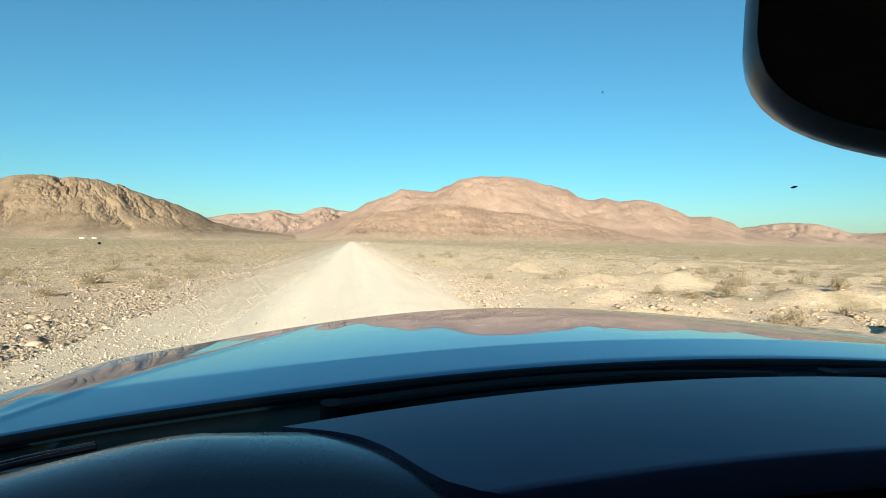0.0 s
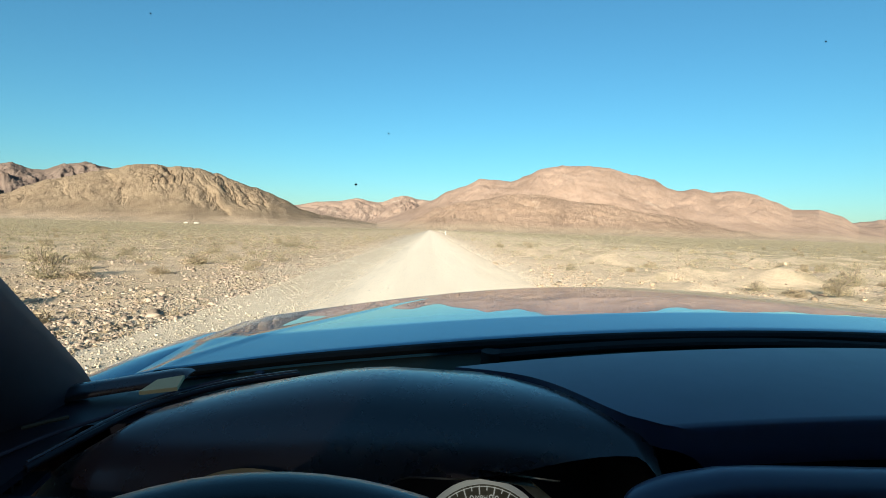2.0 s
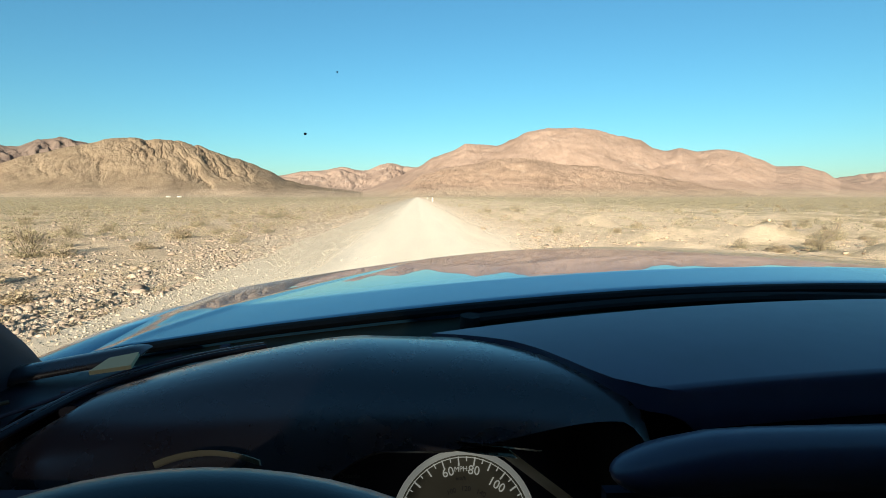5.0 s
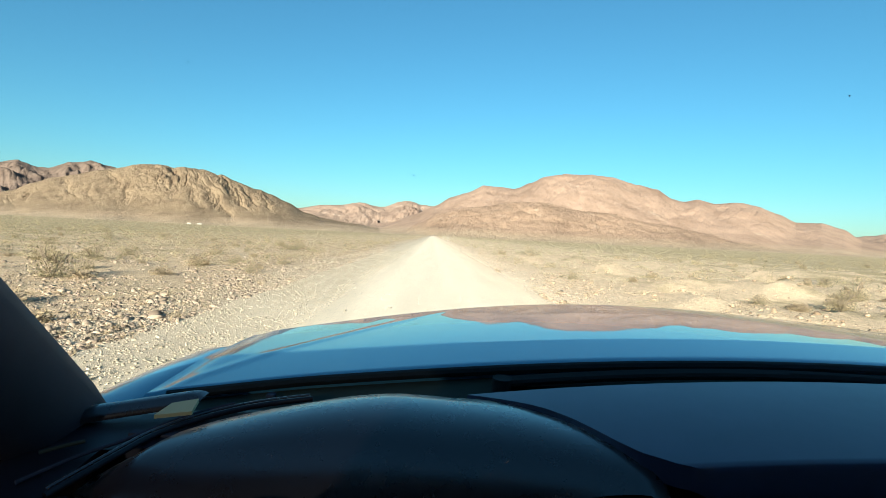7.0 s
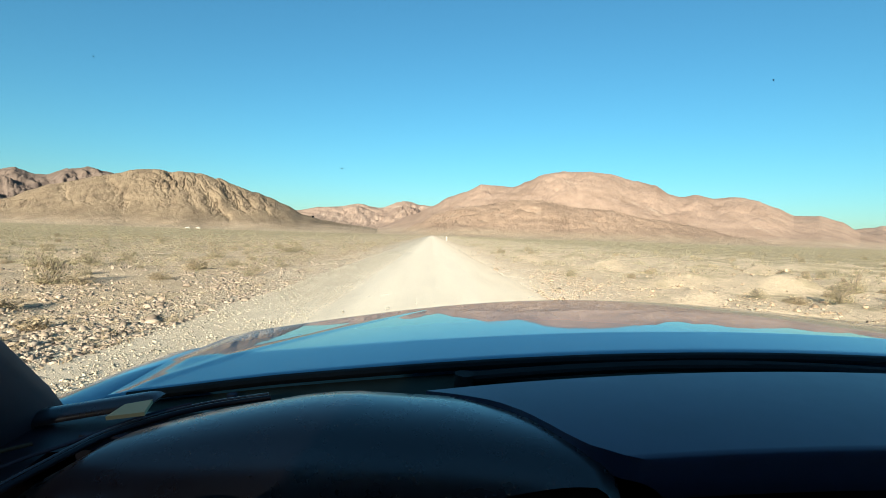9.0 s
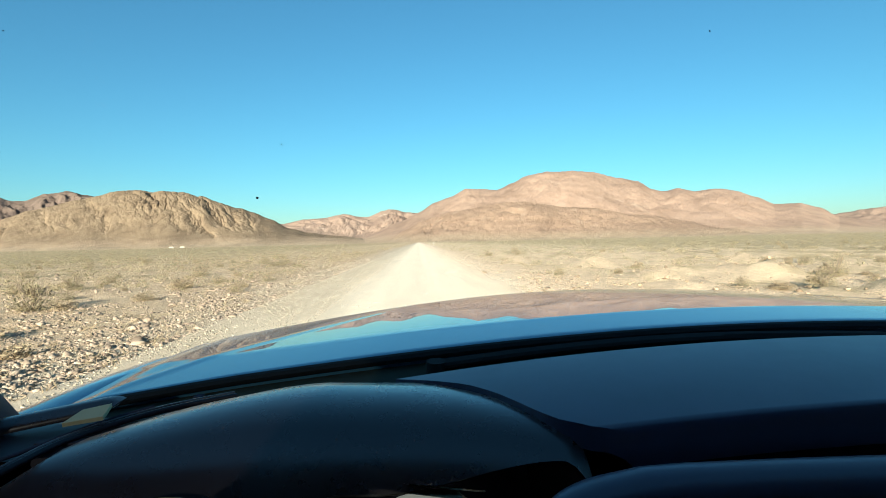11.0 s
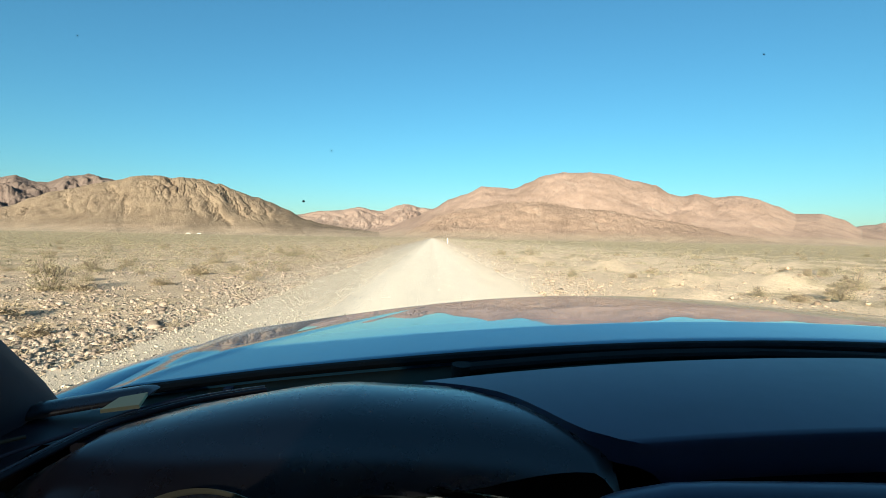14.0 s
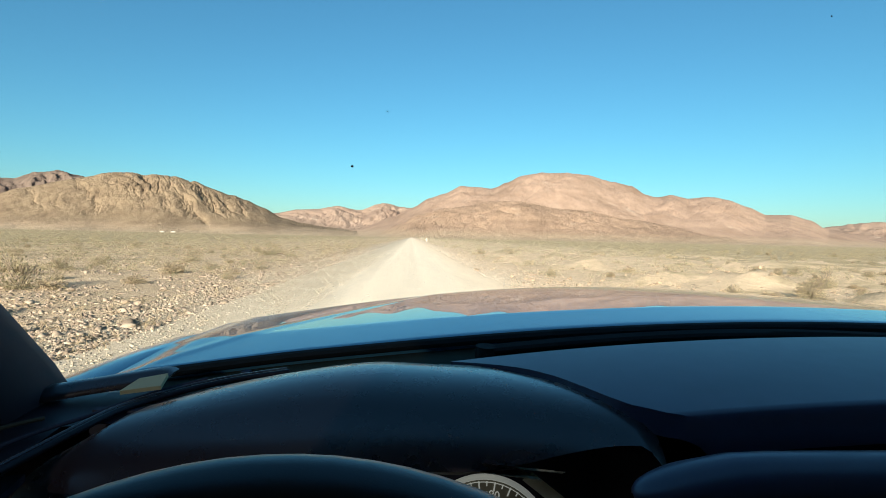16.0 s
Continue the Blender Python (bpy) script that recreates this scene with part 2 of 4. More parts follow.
M_RING = plain("grey_dial_ring", (0.62, 0.60, 0.50), 0.45)
# base made paler to stand in for sunlight on the gauge trims
M_OLIVE = plain("olive_grey_trim_plastic", (0.56, 0.52, 0.37), 0.5)
M_INK = plain("pale_dial_print", (0.62, 0.60, 0.54), 0.6, 0, 0.3, 0, 1, 0.04)
for lit, glow in ((M_INK, 0.08), (M_RING, 0.06)):      # a faint glow on print and ring, in place of sunlight
    ink = lit.node_tree.nodes["Principled BSDF"]
    ink.inputs["Emission Color"].default_value, ink.inputs["Emission Strength"].default_value = (1.0, 0.95, 0.80, 1), glow
M_PLATE = plain("pale_plate", (0.64, 0.60, 0.36), 0.6, 0, 0.4, 0, 1, 0.06)
# cabin surfaces out of view, made pale to bounce light onto the dash
M_CLOTH = plain("grey_seat_cloth", (0.20, 0.195, 0.19), 0.95, 0, 0.1, 0.6, 700)
M_LINER = plain("grey_headliner", (0.42, 0.41, 0.39), 0.95, 0, 0.1)
M_WHITE = plain("weathered_white_paint", (0.80, 0.78, 0.72), 0.6, 0, 0.4, 0, 1, 0.1)
M_CREAM = plain("dusty_cream_panel", (0.40, 0.345, 0.26), 0.6)
M_RED = plain("red_reflective_tape", (0.55, 0.03, 0.03), 0.4, 0, 0.5, 0, 1, 0.1)
M_DIM = plain("dim_display_print", (0.10, 0.10, 0.10), 0.7)
M_SPLAT = plain("dried_insect", (0.01, 0.01, 0.01), 0.9)


def glass_material(name, tint):
    m = bpy.data.materials.new(name)
    m.use_nodes = True
    nt = m.node_tree
    nt.nodes.remove(nt.nodes["Principled BSDF"])
    clear, gloss, mix, fr, curve = (nt.nodes.new("ShaderNode" + k) for k in ("BsdfTransparent", "BsdfGlossy", "MixShader", "LayerWeight", "MapRange"))
    clear.inputs[0].default_value = (*tint, 1)
    gloss.inputs["Roughness"].default_value = 0.01
    fr.inputs[0].default_value = 0.5
    power = nt.nodes.new("ShaderNodeMath")
    power.operation = "POWER"
    power.inputs[1].default_value = 5.0
    nt.links.new(fr.outputs["Facing"], power.inputs[0])
    curve.inputs["To Min"].default_value, curve.inputs["To Max"].default_value = 0.004, 0.4
    nt.links.new(power.outputs[0], curve.inputs["Value"])
    nt.links.new(curve.outputs[0], mix.inputs[0])
    nt.links.new(clear.outputs[0], mix.inputs[1])
    nt.links.new(gloss.outputs[0], mix.inputs[2])
    nt.links.new(mix.outputs[0], nt.nodes["Material Output"].inputs[0])
    return m


M_GLASS = glass_material("car_glass", (0.95, 0.985, 0.98))
# invented dark glass for unseen windows, added to keep sun off the dash
M_SUN_CUT = glass_material("sun_cutting_glass", (0.15, 0.155, 0.155))
# silver coloured dark, standing in for a dark reflection
M_MIRROR = plain("darkened_mirror_silver", (0.12, 0.12, 0.12), 0.03, 1.0, 0.5, 0, 1, 0.0)


# ---- mesh helpers ----
def mesh_from(name, verts, faces, mat, smooth=False):
    me = bpy.data.meshes.new(name)
    me.from_pydata([tuple(v) for v in verts], [], [tuple(f) for f in faces])
    me.validate()
    if smooth:
        me.polygons.foreach_set("use_smooth", [True] * len(me.polygons))
    me.materials.append(mat)
    return me


def part(name, data, mat, parent, label="", smooth=True, at=None):
    """One mesh object under a thing or a part: data is a bmesh or (verts, faces)."""
    if isinstance(data, tuple):
        me = mesh_from(name, data[0], data[1], mat, smooth)
    else:
        me = bpy.data.meshes.new(name)
        bmesh.ops.recalc_face_normals(data, faces=data.faces)
        data.to_mesh(me)
        data.free()
        if smooth:
            me.polygons.foreach_set("use_smooth", [True] * len(me.polygons))
        me.materials.append(mat)
    if smooth:
        me.set_sharp_from_angle(angle=radians(38))
    ob = new(name, me)
    if at is not None:
        ob.matrix_basis = at
    ob.parent = parent
    if label:
        ob["label"] = label
    return ob


def empty(name, m=None):
    e = new(name)
    e.empty_display_size = 0.2
    if m is not None:
        e.matrix_basis = m
    return e


def sheet(us, vs, fn):
    """A grid of quads, fn(u, v) gives a place."""
    verts = [fn(u, v) for u in us for v in vs]
    k = len(vs)
    faces = [(i * k + j, (i + 1) * k + j, (i + 1) * k + j + 1, i * k + j + 1) for i in range(len(us) - 1) for j in range(k - 1)]
    return verts, faces


def slab(us, vs, fn, thick):
    """A sheet with thickness, downwards along thick (a vector)."""
    v1, f1 = sheet(us, vs, fn)
    n, k = len(v1), len(vs)
    th = Vector(thick)
    v2 = [tuple(Vector(p) + th) for p in v1]
    f2 = [tuple(i + n for i in reversed(f)) for f in f1]
    rim = [i * k for i in range(len(us))] + [(len(us) - 1) * k + j for j in range(1, k)] + [i * k + k - 1 for i in range(len(us) - 2, -1, -1)] + [j for j in range(k - 2, 0, -1)]
    f3 = [(rim[i], rim[i] + n, rim[(i + 1) % len(rim)] + n, rim[(i + 1) % len(rim)]) for i in range(len(rim))]
    return v1 + v2, f1 + f2 + f3


def tube(path, rad, seg=10, closed=False, squash=1.0):
    """A round bar along a path."""
    pts = [Vector(p) for p in path]
    n = len(pts)
    verts, faces = [], []
    ref = Vector((0, 0, 1))
    for i, p in enumerate(pts):
        a, c = pts[i - 1] if (closed or i) else p, pts[(i + 1) % n] if (closed or i < n - 1) else p
        t = (c - a).normalized()
        s = t.cross(ref)
        s = s.normalized() if s.length > 0.05 else t.cross(Vector((1, 0, 0))).normalized()
        w = s.cross(t)
        for k in range(seg):
            q = 2 * math.pi * k / seg
            verts.append(p + rad * (math.cos(q) * s + squash * math.sin(q) * w))
    m = n if closed else n - 1
    for i in range(m):
        for k in range(seg):
            faces.append((i * seg + k, i * seg + (k + 1) % seg, ((i + 1) % n) * seg + (k + 1) % seg, ((i + 1) % n) * seg + k))
    if not closed:
        faces += [tuple(range(seg - 1, -1, -1)), tuple((n - 1) * seg + k for k in range(seg))]
    return verts, faces


def box(bm, size, at, bevel=0.0, turn=None):
    """A box added to bm, its edges rounded."""
    r = bmesh.ops.create_cube(bm, size=1.0)
    bmesh.ops.scale(bm, vec=size, verts=r["verts"])
    if bevel:
        es = list({e for v in r["verts"] for e in v.link_edges})
        b = bmesh.ops.bevel(bm, geom=es, offset=bevel, segments=2, affect="EDGES", profile=0.5)
        vs = list({v for f in b["faces"] for v in f.verts} | {v for v in r["verts"] if v.is_valid})
    else:
        vs = r["verts"]
    if turn is not None:
        bmesh.ops.rotate(bm, cent=(0, 0, 0), matrix=turn, verts=vs)
    bmesh.ops.translate(bm, vec=at, verts=vs)
    return vs


def boxes(specs, bevel=0.0):
    bm = bmesh.new()
    for size, at in specs:
        box(bm, size, at, bevel)
    return bm


def span(a, b, n):
    return [a + (b - a) * i / (n - 1) for i in range(n)]


def smooth01(a, b, x):
    t = min(1, max(0, (x - a) / (b - a)))
    return t * t * (3 - 2 * t)


def profile(points, u):
    """A smooth curve through a few points."""
    if u <= points[0][0]:
        return points[0][1]
    for (a, p), (b, q) in zip(points, points[1:]):
        if u <= b:
            t = (u - a) / (b - a)
            return p + (q - p) * (0.5 * t + 0.5 * t * t * (3 - 2 * t))
    return points[-1][1]


# ---- ground and road ----
ROAD_L, ROAD_R = -4.0, 3.0


def ground_z(x, y):
    """Height of the desert floor: low humps, a soft bank of gravel along the road's edges."""
    d = max(ROAD_L - x, x - ROAD_R)
    far = min(1, max(0, d / 3.0))
    n = noise.noise(Vector((x * 0.22, y * 0.22, 3.1))) * 0.10 + noise.noise(Vector((x * 0.9, y * 0.9, 8.2))) * 0.05
    bank = 0.04 * math.exp(-((x - ROAD_L + 0.9) / 0.7) ** 2) + 0.04 * math.exp(-((x - ROAD_R - 0.8) / 0.6) ** 2)
    mound = max(0.0, noise.fractal(Vector((x * 0.38, y * 0.30, 17.0)), 1.0, 2.0, 3) - 0.05)
    n += mound * (0.75 if x > 0 else 0.24) * smooth01(1.2, 4.5, d) * smooth01(90, 40, abs(y))
    return -0.05 + n * far + bank - 0.06 * smooth01(0.0, -0.6, d)


def road_z(s):
    """The road's crown, falling to its edges."""
    return -0.06 * smooth01(0.90, 1.12, abs(s)) - 0.025 * s * s


def stretch(n, reach, bend):
    return [reach * math.sinh(bend * (2 * i / (n - 1) - 1)) / math.sinh(bend) for i in range(n)]


xs, ys = stretch(241, 4200, 8.2), stretch(261, 4200, 8.0)
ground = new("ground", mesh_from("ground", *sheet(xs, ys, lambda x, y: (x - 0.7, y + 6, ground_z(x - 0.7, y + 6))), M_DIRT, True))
tagged(ground, "pale tan stony desert floor", "ground", kind="structure")


def road_point(s, y):
    c = 0.5 * (ROAD_L + ROAD_R)
    w = 0.5 * (ROAD_R - ROAD_L)
    e = noise.noise(Vector((s * 3, y * 0.25, 5))) * 0.35 * abs(s) ** 3
    drop = road_z(s)
    rut = -0.018 * (math.exp(-((s * w + 0.95) / 0.28) ** 2) + math.exp(-((s * w - 0.75) / 0.28) ** 2))
    return (c + s * w + e, y, drop + rut + 0.012 * noise.noise(Vector((s * w * 2, y * 0.8, 1))))


ry = [-60 + i * 0.5 for i in range(360)] + [120 * 1.06 ** i for i in range(1, 60)]
road = new("road", mesh_from("road", *sheet(span(-1.1, 1.1, 37), ry, road_point), M_ROAD, True))
tagged(road, "straight pale dusty gravel road", "road", kind="structure")


# ---- hills ----
def hill(name, label, crest, dist, depth, mat, seed, rough, nu=300, ns=90, fold=26.0, cuts=(), grain=3.0, ravine=1.0, shear=-0.10):
    """A range whose skyline over its distance is the curve crest; its flanks are cut by gullies."""
    u0, u1 = crest[0][0], crest[-1][0]
    top = 0.72

    def place(u, s):
        h = profile(crest, u) * dist + EYE
        h += 0.011 * h * noise.fractal(Vector((u * 60, seed, 0)), 0.9, 2.0, 4) * smooth01(0.5 * top, 0.98 * top, s)
        bulge = noise.noise(Vector((u * 7, seed, 4))) * 0.25
        r = dist * (1 + depth * (s - top) * (1 + bulge * (1 - s)))
        if s < top:
            t = s / top
            g = 0.30 * t ** 1.2 + 0.70 * smooth01(0.12 + 0.12 * bulge, 1.02, t)
        else:
            g = 1 - 0.9 * ((s - top) / (1 - top)) ** 1.6
        wob = noise.noise(Vector((u * 9, s * 3, seed + 9))) * 0.05
        calm = 0.25 + 0.75 * smooth01(-0.15, 0.35, noise.noise(Vector((u * 8, s * 2.5, seed + 50))))
        wob += shear * s
        a = abs(noise.fractal(Vector(((u + wob) * fold, s * grain, seed)), 0.8, 2.1, 5))
        b = abs(noise.fractal(Vector(((u - wob) * fold * 0.4, s * grain * 0.6, seed + 30)), 0.8, 2.0, 3))
        warp = 0.012 * noise.fractal(Vector((u * 40, s * 9, seed + 70)), 0.9, 2.0, 3)
        r1 = max(0.0, 0.16 - abs(noise.noise(Vector(((u + wob + warp) * fold * 1.3, s * grain * 1.2, seed + 80))))) / 0.16
        r2 = max(0.0, 0.20 - abs(noise.noise(Vector(((u - wob + 2 * warp) * fold * 3.1, s * grain * 3.0, seed + 90))))) / 0.20
        rough_bits = noise.fractal(Vector((u * fold * 9, s * grain * 9, seed + 95)), 0.8, 2.1, 3)
        mask = smooth01(0.12, 0.55, g) * (0.25 if s > 0.97 * top else min(1.0, 4.5 * (1 - g) + 0.25))
        z = h * g + rough * h * mask * (0.40 * calm * (a - 0.35) + 0.75 * (b - 0.35) - ravine * calm * (0.30 * r1 + 0.16 * r2) + 0.05 * rough_bits)
        for cu, slant, cw, s0, s1, deep in cuts:
            f = (u - cu - slant * (top - s) + 0.9 * warp) / cw
            z -= deep * h * (0.62 + 0.4 * rough_bits) * smooth01(s0 - 0.08, s0 + 0.06, s) * (1 - smooth01(s1 - 0.06, s1 + 0.06, s)) * (math.exp(-f * f) if f < 0 else math.exp(-f * f * 5))
        return (u * r, r, z - 6 * (s < 0.004))

    ob = new(name, mesh_from(name, *sheet(span(u0, u1, nu), span(0, 1, ns), place), mat, True))
    return tagged(ob, label, "hill", kind="structure")


hill("backdrop_ridge_west", "distant dark brown rocky ridge behind the tan hill",
     [(-1.5, 0.10), (-1.2, 0.11), (-1.0, 0.085), (-0.84, 0.0853), (-0.797, 0.0984), (-0.771, 0.1021), (-0.733, 0.0919), (-0.714, 0.0915), (-0.674, 0.1046), (-0.636, 0.1092), (-0.605, 0.1012), (-0.55, 0.085), (-0.45, 0.05), (-0.3, 0.01)],
     3400, 0.5, M_HILL_DARK, 3.0, 0.30, 520, 140, 28, (), 7.0, 1.0)
hill("backdrop_ridge_pass", "low distant pinkish ridge closing the valley",
     [(-0.36, 0.03), (-0.249, 0.0386), (-0.212, 0.0464), (-0.18, 0.0479), (-0.14, 0.0547), (-0.105, 0.0487), (-0.092, 0.0487), (-0.068, 0.0597), (-0.047, 0.0625), (-0.02, 0.0557), (0.02, 0.054), (0.08, 0.03)],
     3300, 0.45, M_HILL_FAR, 7.0, 0.22, 300, 100, 40, (), 6.0)
hill("backdrop_hill_west", "bare tan hill cut by dark gullies",
     [(-1.25, 0.006), (-1.1, 0.010), (-0.842, 0.030), (-0.777, 0.0459), (-0.745, 0.0602), (-0.702, 0.0732), (-0.616, 0.0908), (-0.583, 0.0966), (-0.551, 0.1045), (-0.524, 0.1072), (-0.498, 0.1067), (-0.484, 0.1033), (-0.464, 0.105), (-0.439, 0.1025), (-0.397, 0.0953),
      (-0.374, 0.0832), (-0.328, 0.0697), (-0.307, 0.063), (-0.275, 0.0497), (-0.239, 0.0309), (-0.202, 0.0218), (-0.159, 0.0157), (-0.074, 0.0057)],
     2100, 0.42, M_HILL_TAN, 11.0, 0.09, 1100, 210, 30,
     ((-0.490, 0.10, 0.014, 0.58, 0.71, 0.09), (-0.475, 0.10, 0.016, 0.30, 0.60, 0.05), (-0.455, 0.16, 0.014, 0.26, 0.50, 0.09), (-0.395, 0.10, 0.013, 0.60, 0.73, 0.08), (-0.40, 0.14, 0.014, 0.36, 0.60, 0.11),
      (-0.365, 0.10, 0.012, 0.40, 0.62, 0.10), (-0.33, 0.08, 0.009, 0.40, 0.70, 0.05), (-0.60, 0.04, 0.010, 0.42, 0.68, 0.05), (-0.68, 0.02, 0.012, 0.40, 0.66, 0.05), (-0.74, -0.04, 0.010, 0.36, 0.6, 0.06), (-0.55, -0.05, 0.012, 0.30, 0.52, 0.05)), 6.0, 0.95, 0.12)
hill("backdrop_hill_east", "broad smooth reddish-brown bare mountain",
     [(-0.10, 0.012), (-0.03, 0.040), (0.001, 0.0553), (0.033, 0.0738), (0.060, 0.0828), (0.092, 0.0981), (0.118, 0.0976), (0.150, 0.0949), (0.182, 0.108), (0.208, 0.1213), (0.245, 0.128), (0.290, 0.1284), (0.330, 0.1264), (0.382, 0.1149), (0.419, 0.1079), (0.450, 0.0915),
      (0.471, 0.0869), (0.502, 0.0930), (0.530, 0.0862), (0.577, 0.0908), (0.613, 0.0854), (0.655, 0.072), (0.690, 0.0580), (0.740, 0.0592), (0.781, 0.0497), (0.821, 0.030), (0.95, 0.008)],
     2300, 0.5, M_HILL_RED, 19.0, 0.08, 700, 150, 16, (), 5.5, 0.6)
hill("backdrop_foothill_east", "dark brown rocky foothill before the reddish mountain",
     [(-0.06, 0.004), (-0.021, 0.024), (0.011, 0.0424), (0.065, 0.0563), (0.107, 0.0619), (0.149, 0.0717), (0.202, 0.0728), (0.276, 0.0609), (0.339, 0.0577), (0.434, 0.0422), (0.518, 0.0302), (0.592, 0.0183), (0.697, 0.0058)],
     1850, 0.34, M_HILL_BROWN, 27.0, 0.16, 520, 110, 22, (), 5.0, 0.8)
hill("backdrop_ridge_east", "distant low brown ridge",
     [(0.66, 0.010), (0.76, 0.030), (0.834, 0.040), (0.875, 0.047), (0.93, 0.051), (0.986, 0.050), (1.028, 0.043), (1.087, 0.030), (1.3, 0.035), (1.6, 0.03)],
     3300, 0.4, M_HILL_FAR, 23.0, 0.28, 160, 50, 30)


# ---- the car: x right, y ahead, z up from the mean camera ----
MID = 0.43          # the car's middle
car = empty("car", CAR)
tagged(car, "glossy blue car standing on the gravel road", "car")
FLOOR = -EYE


def hood_z(x, y):
    """The hood's skin: crowned, falling to the nose, turned down to the cowl behind a cross crease, with a fine crease along each side."""
    r, q = x - MID, y - 0.7
    z = -0.1069 - 0.0282 * q - 0.0212 * q * q + 0.0327 * r - 0.1019 * r * r + 0.0396 * r ** 4
    z -= 0.07 * max(0.0, 0.785 - y)
    z += 0.0012 * math.exp(-((abs(r) - 0.80 + 0.58 * (y - 0.63)) / 0.012) ** 2) * smooth01(1.5, 0.9, y)
    z -= 0.004 * smooth01(0.775, 0.800, abs(r))
    return z


def hood_rear(x):
    return 0.662 - 0.0042 * (x - MID) - 0.031 * (x - MID) ** 2 - 0.02 * smooth01(0.6, 0.82, abs(x - MID))


def hood_place(s, v):
    x = MID + s
    y0 = hood_rear(x)
    y1 = hood_front(s)
    if v > 1:
        a = (v - 1) * math.pi / 2
        return (x, y1 + 0.10 * math.sin(a), hood_z(x, y1) - 0.14 * (1 - math.cos(a)) - 0.006 * math.sin(a))
    y = y0 + (y1 - y0) * v
    z = hood_z(x, y)
    if v < 0.02:
        z -= 0.004 * (1 - v / 0.02)
    return (x, y, z)


def hood_front(s):
    """The hood's leading edge, bowed across the car; beyond it the nose turns down."""
    return 1.407 - 0.589 * s * s


hood_v = [0, 0.005, 0.01, 0.02] + span(0.035, 0.20, 34) + span(0.22, 1.0, 44) + [1.04, 1.09, 1.16, 1.25, 1.4, 1.6, 1.8, 2.0]
hood_s = span(-0.81, 0.81, 163)
part("hood", slab(hood_s, hood_v, hood_place, (0, 0, -0.012)), M_PAINT, car, "glossy blue hood reflecting sky and hills")


def fender(side):
    """The wing beside the hood, rolling down to the wheel arch."""
    def place(t, y):
        e = 0.816
        z0 = hood_z(MID + side * e, y) - 0.004
        a = t * math.pi / 2
        out, down = 0.15 * math.sin(a), 0.16 * (1 - math.cos(a)) + 0.42 * max(0, t - 0.8) / 0.2 - 0.010 * math.sin(math.pi * min(1, t * 1.6)) * smooth01(0.85, 0.6, y)
        arch = 0.0
        if t > 0.999:
            d = abs(y - 1.12)
            arch = 0.10 * math.sqrt(max(0, 1 - (d / 0.42) ** 2))
        z = z0 - down + arch
        z -= 2.0 * max(0, y - 0.90) ** 2 * (1 - 0.6 * t)
        return (MID + side * (e + out - 0.14 * smooth01(1.2, 1.6, y) ** 2), y, z)
    return slab(span(0, 1, 15), span(0.52, 1.58, 36), place, (-side * 0.012, 0, -0.006))


for side in (-1, 1):
    part("fender", fender(side), M_PAINT, car, "glossy blue front fender")

# front end and lower body
bm = boxes([((1.62, 0.12, 0.34), (MID, 1.53, -0.62)), ((1.66, 0.22, 0.20), (MID, 1.58, -0.93))], 0.05)
part("bumper", bm, M_PAINT, car)
bm = boxes([((1.0, 0.05, 0.22), (MID, 1.50, -0.38))] + [((0.96, 0.03, 0.018), (MID, 1.535, -0.46 + 0.05 * i)) for i in range(4)], 0.008)
part("grille", bm, M_COWL, car)
for side in (-1, 1):
    bm = boxes([((0.26, 0.10, 0.16), (MID + side * 0.66, 1.40, -0.38))], 0.03)
    part("headlight", bm, M_CHROME, car)
    bm = boxes([((0.10, 1.55, 0.14), (MID + side * 0.90, -0.45, -1.10))], 0.03)
    part("sill", bm, M_COWL, car)
part("chassis", boxes([((1.5, 4.2, 0.14), (MID, -0.35, -1.02)), ((1.40, 0.80, 0.5), (MID, 1.05, -0.72))], 0.04), M_COWL, car)


def wheel(x, y, side):
    rad, wd = 0.37, 0.24
    prof = [(0.20, 0.09), (0.24, 0.115), (0.32, 0.122), (0.355, 0.105), (rad, 0.07), (rad, -0.07), (0.355, -0.105), (0.32, -0.122), (0.24, -0.115), (0.20, -0.09)]
    n = 36
    verts, faces = [], []
    for i in range(n):
        a = 2 * math.pi * i / n
        for r, w in prof:
            verts.append((w, r * math.cos(a), r * math.sin(a)))
    k = len(prof)
    for i in range(n):
        for j in range(k):
            faces.append((i * k + j, ((i + 1) % n) * k + j, ((i + 1) % n) * k + (j + 1) % k, i * k + (j + 1) % k))
    w = empty("wheel", pose(x, y, FLOOR + rad - 0.005))
    w.parent = car
    part("tyre", (verts, faces), M_RUBBER, w)
    bm = bmesh.new()
    bmesh.ops.create_cone(bm, cap_ends=True, segments=30, radius1=0.215, radius2=0.215, depth=0.13)
    bmesh.ops.rotate(bm, cent=(0, 0, 0), matrix=Matrix.Rotation(math.pi / 2, 3, "Y"), verts=bm.verts)
    for i in range(6):
        box(bm, (0.03, 0.05, 0.34), (side * 0.075, 0, 0), 0.008, Matrix.Rotation(math.pi * i / 6, 3, "X"))
    part("rim", bm, M_CHROME, w)


for side in (-1, 1):
    wheel(MID + side * 0.80, 1.12, side)
    wheel(MID + side * 0.80, -1.95, side)


# cabin shell: doors, rear, roof, pillars
def side_shell(side):
    """Door skins and rear flank below the windows."""
    def place(t, y):
        z = -0.23 + (-1.06 + 0.23) * t
        return (MID + side * (0.93 + 0.035 * math.sin(math.pi * min(1, t * 1.25)) - 0.05 * smooth01(-2.3, -2.75, y)), y, z)
    return place


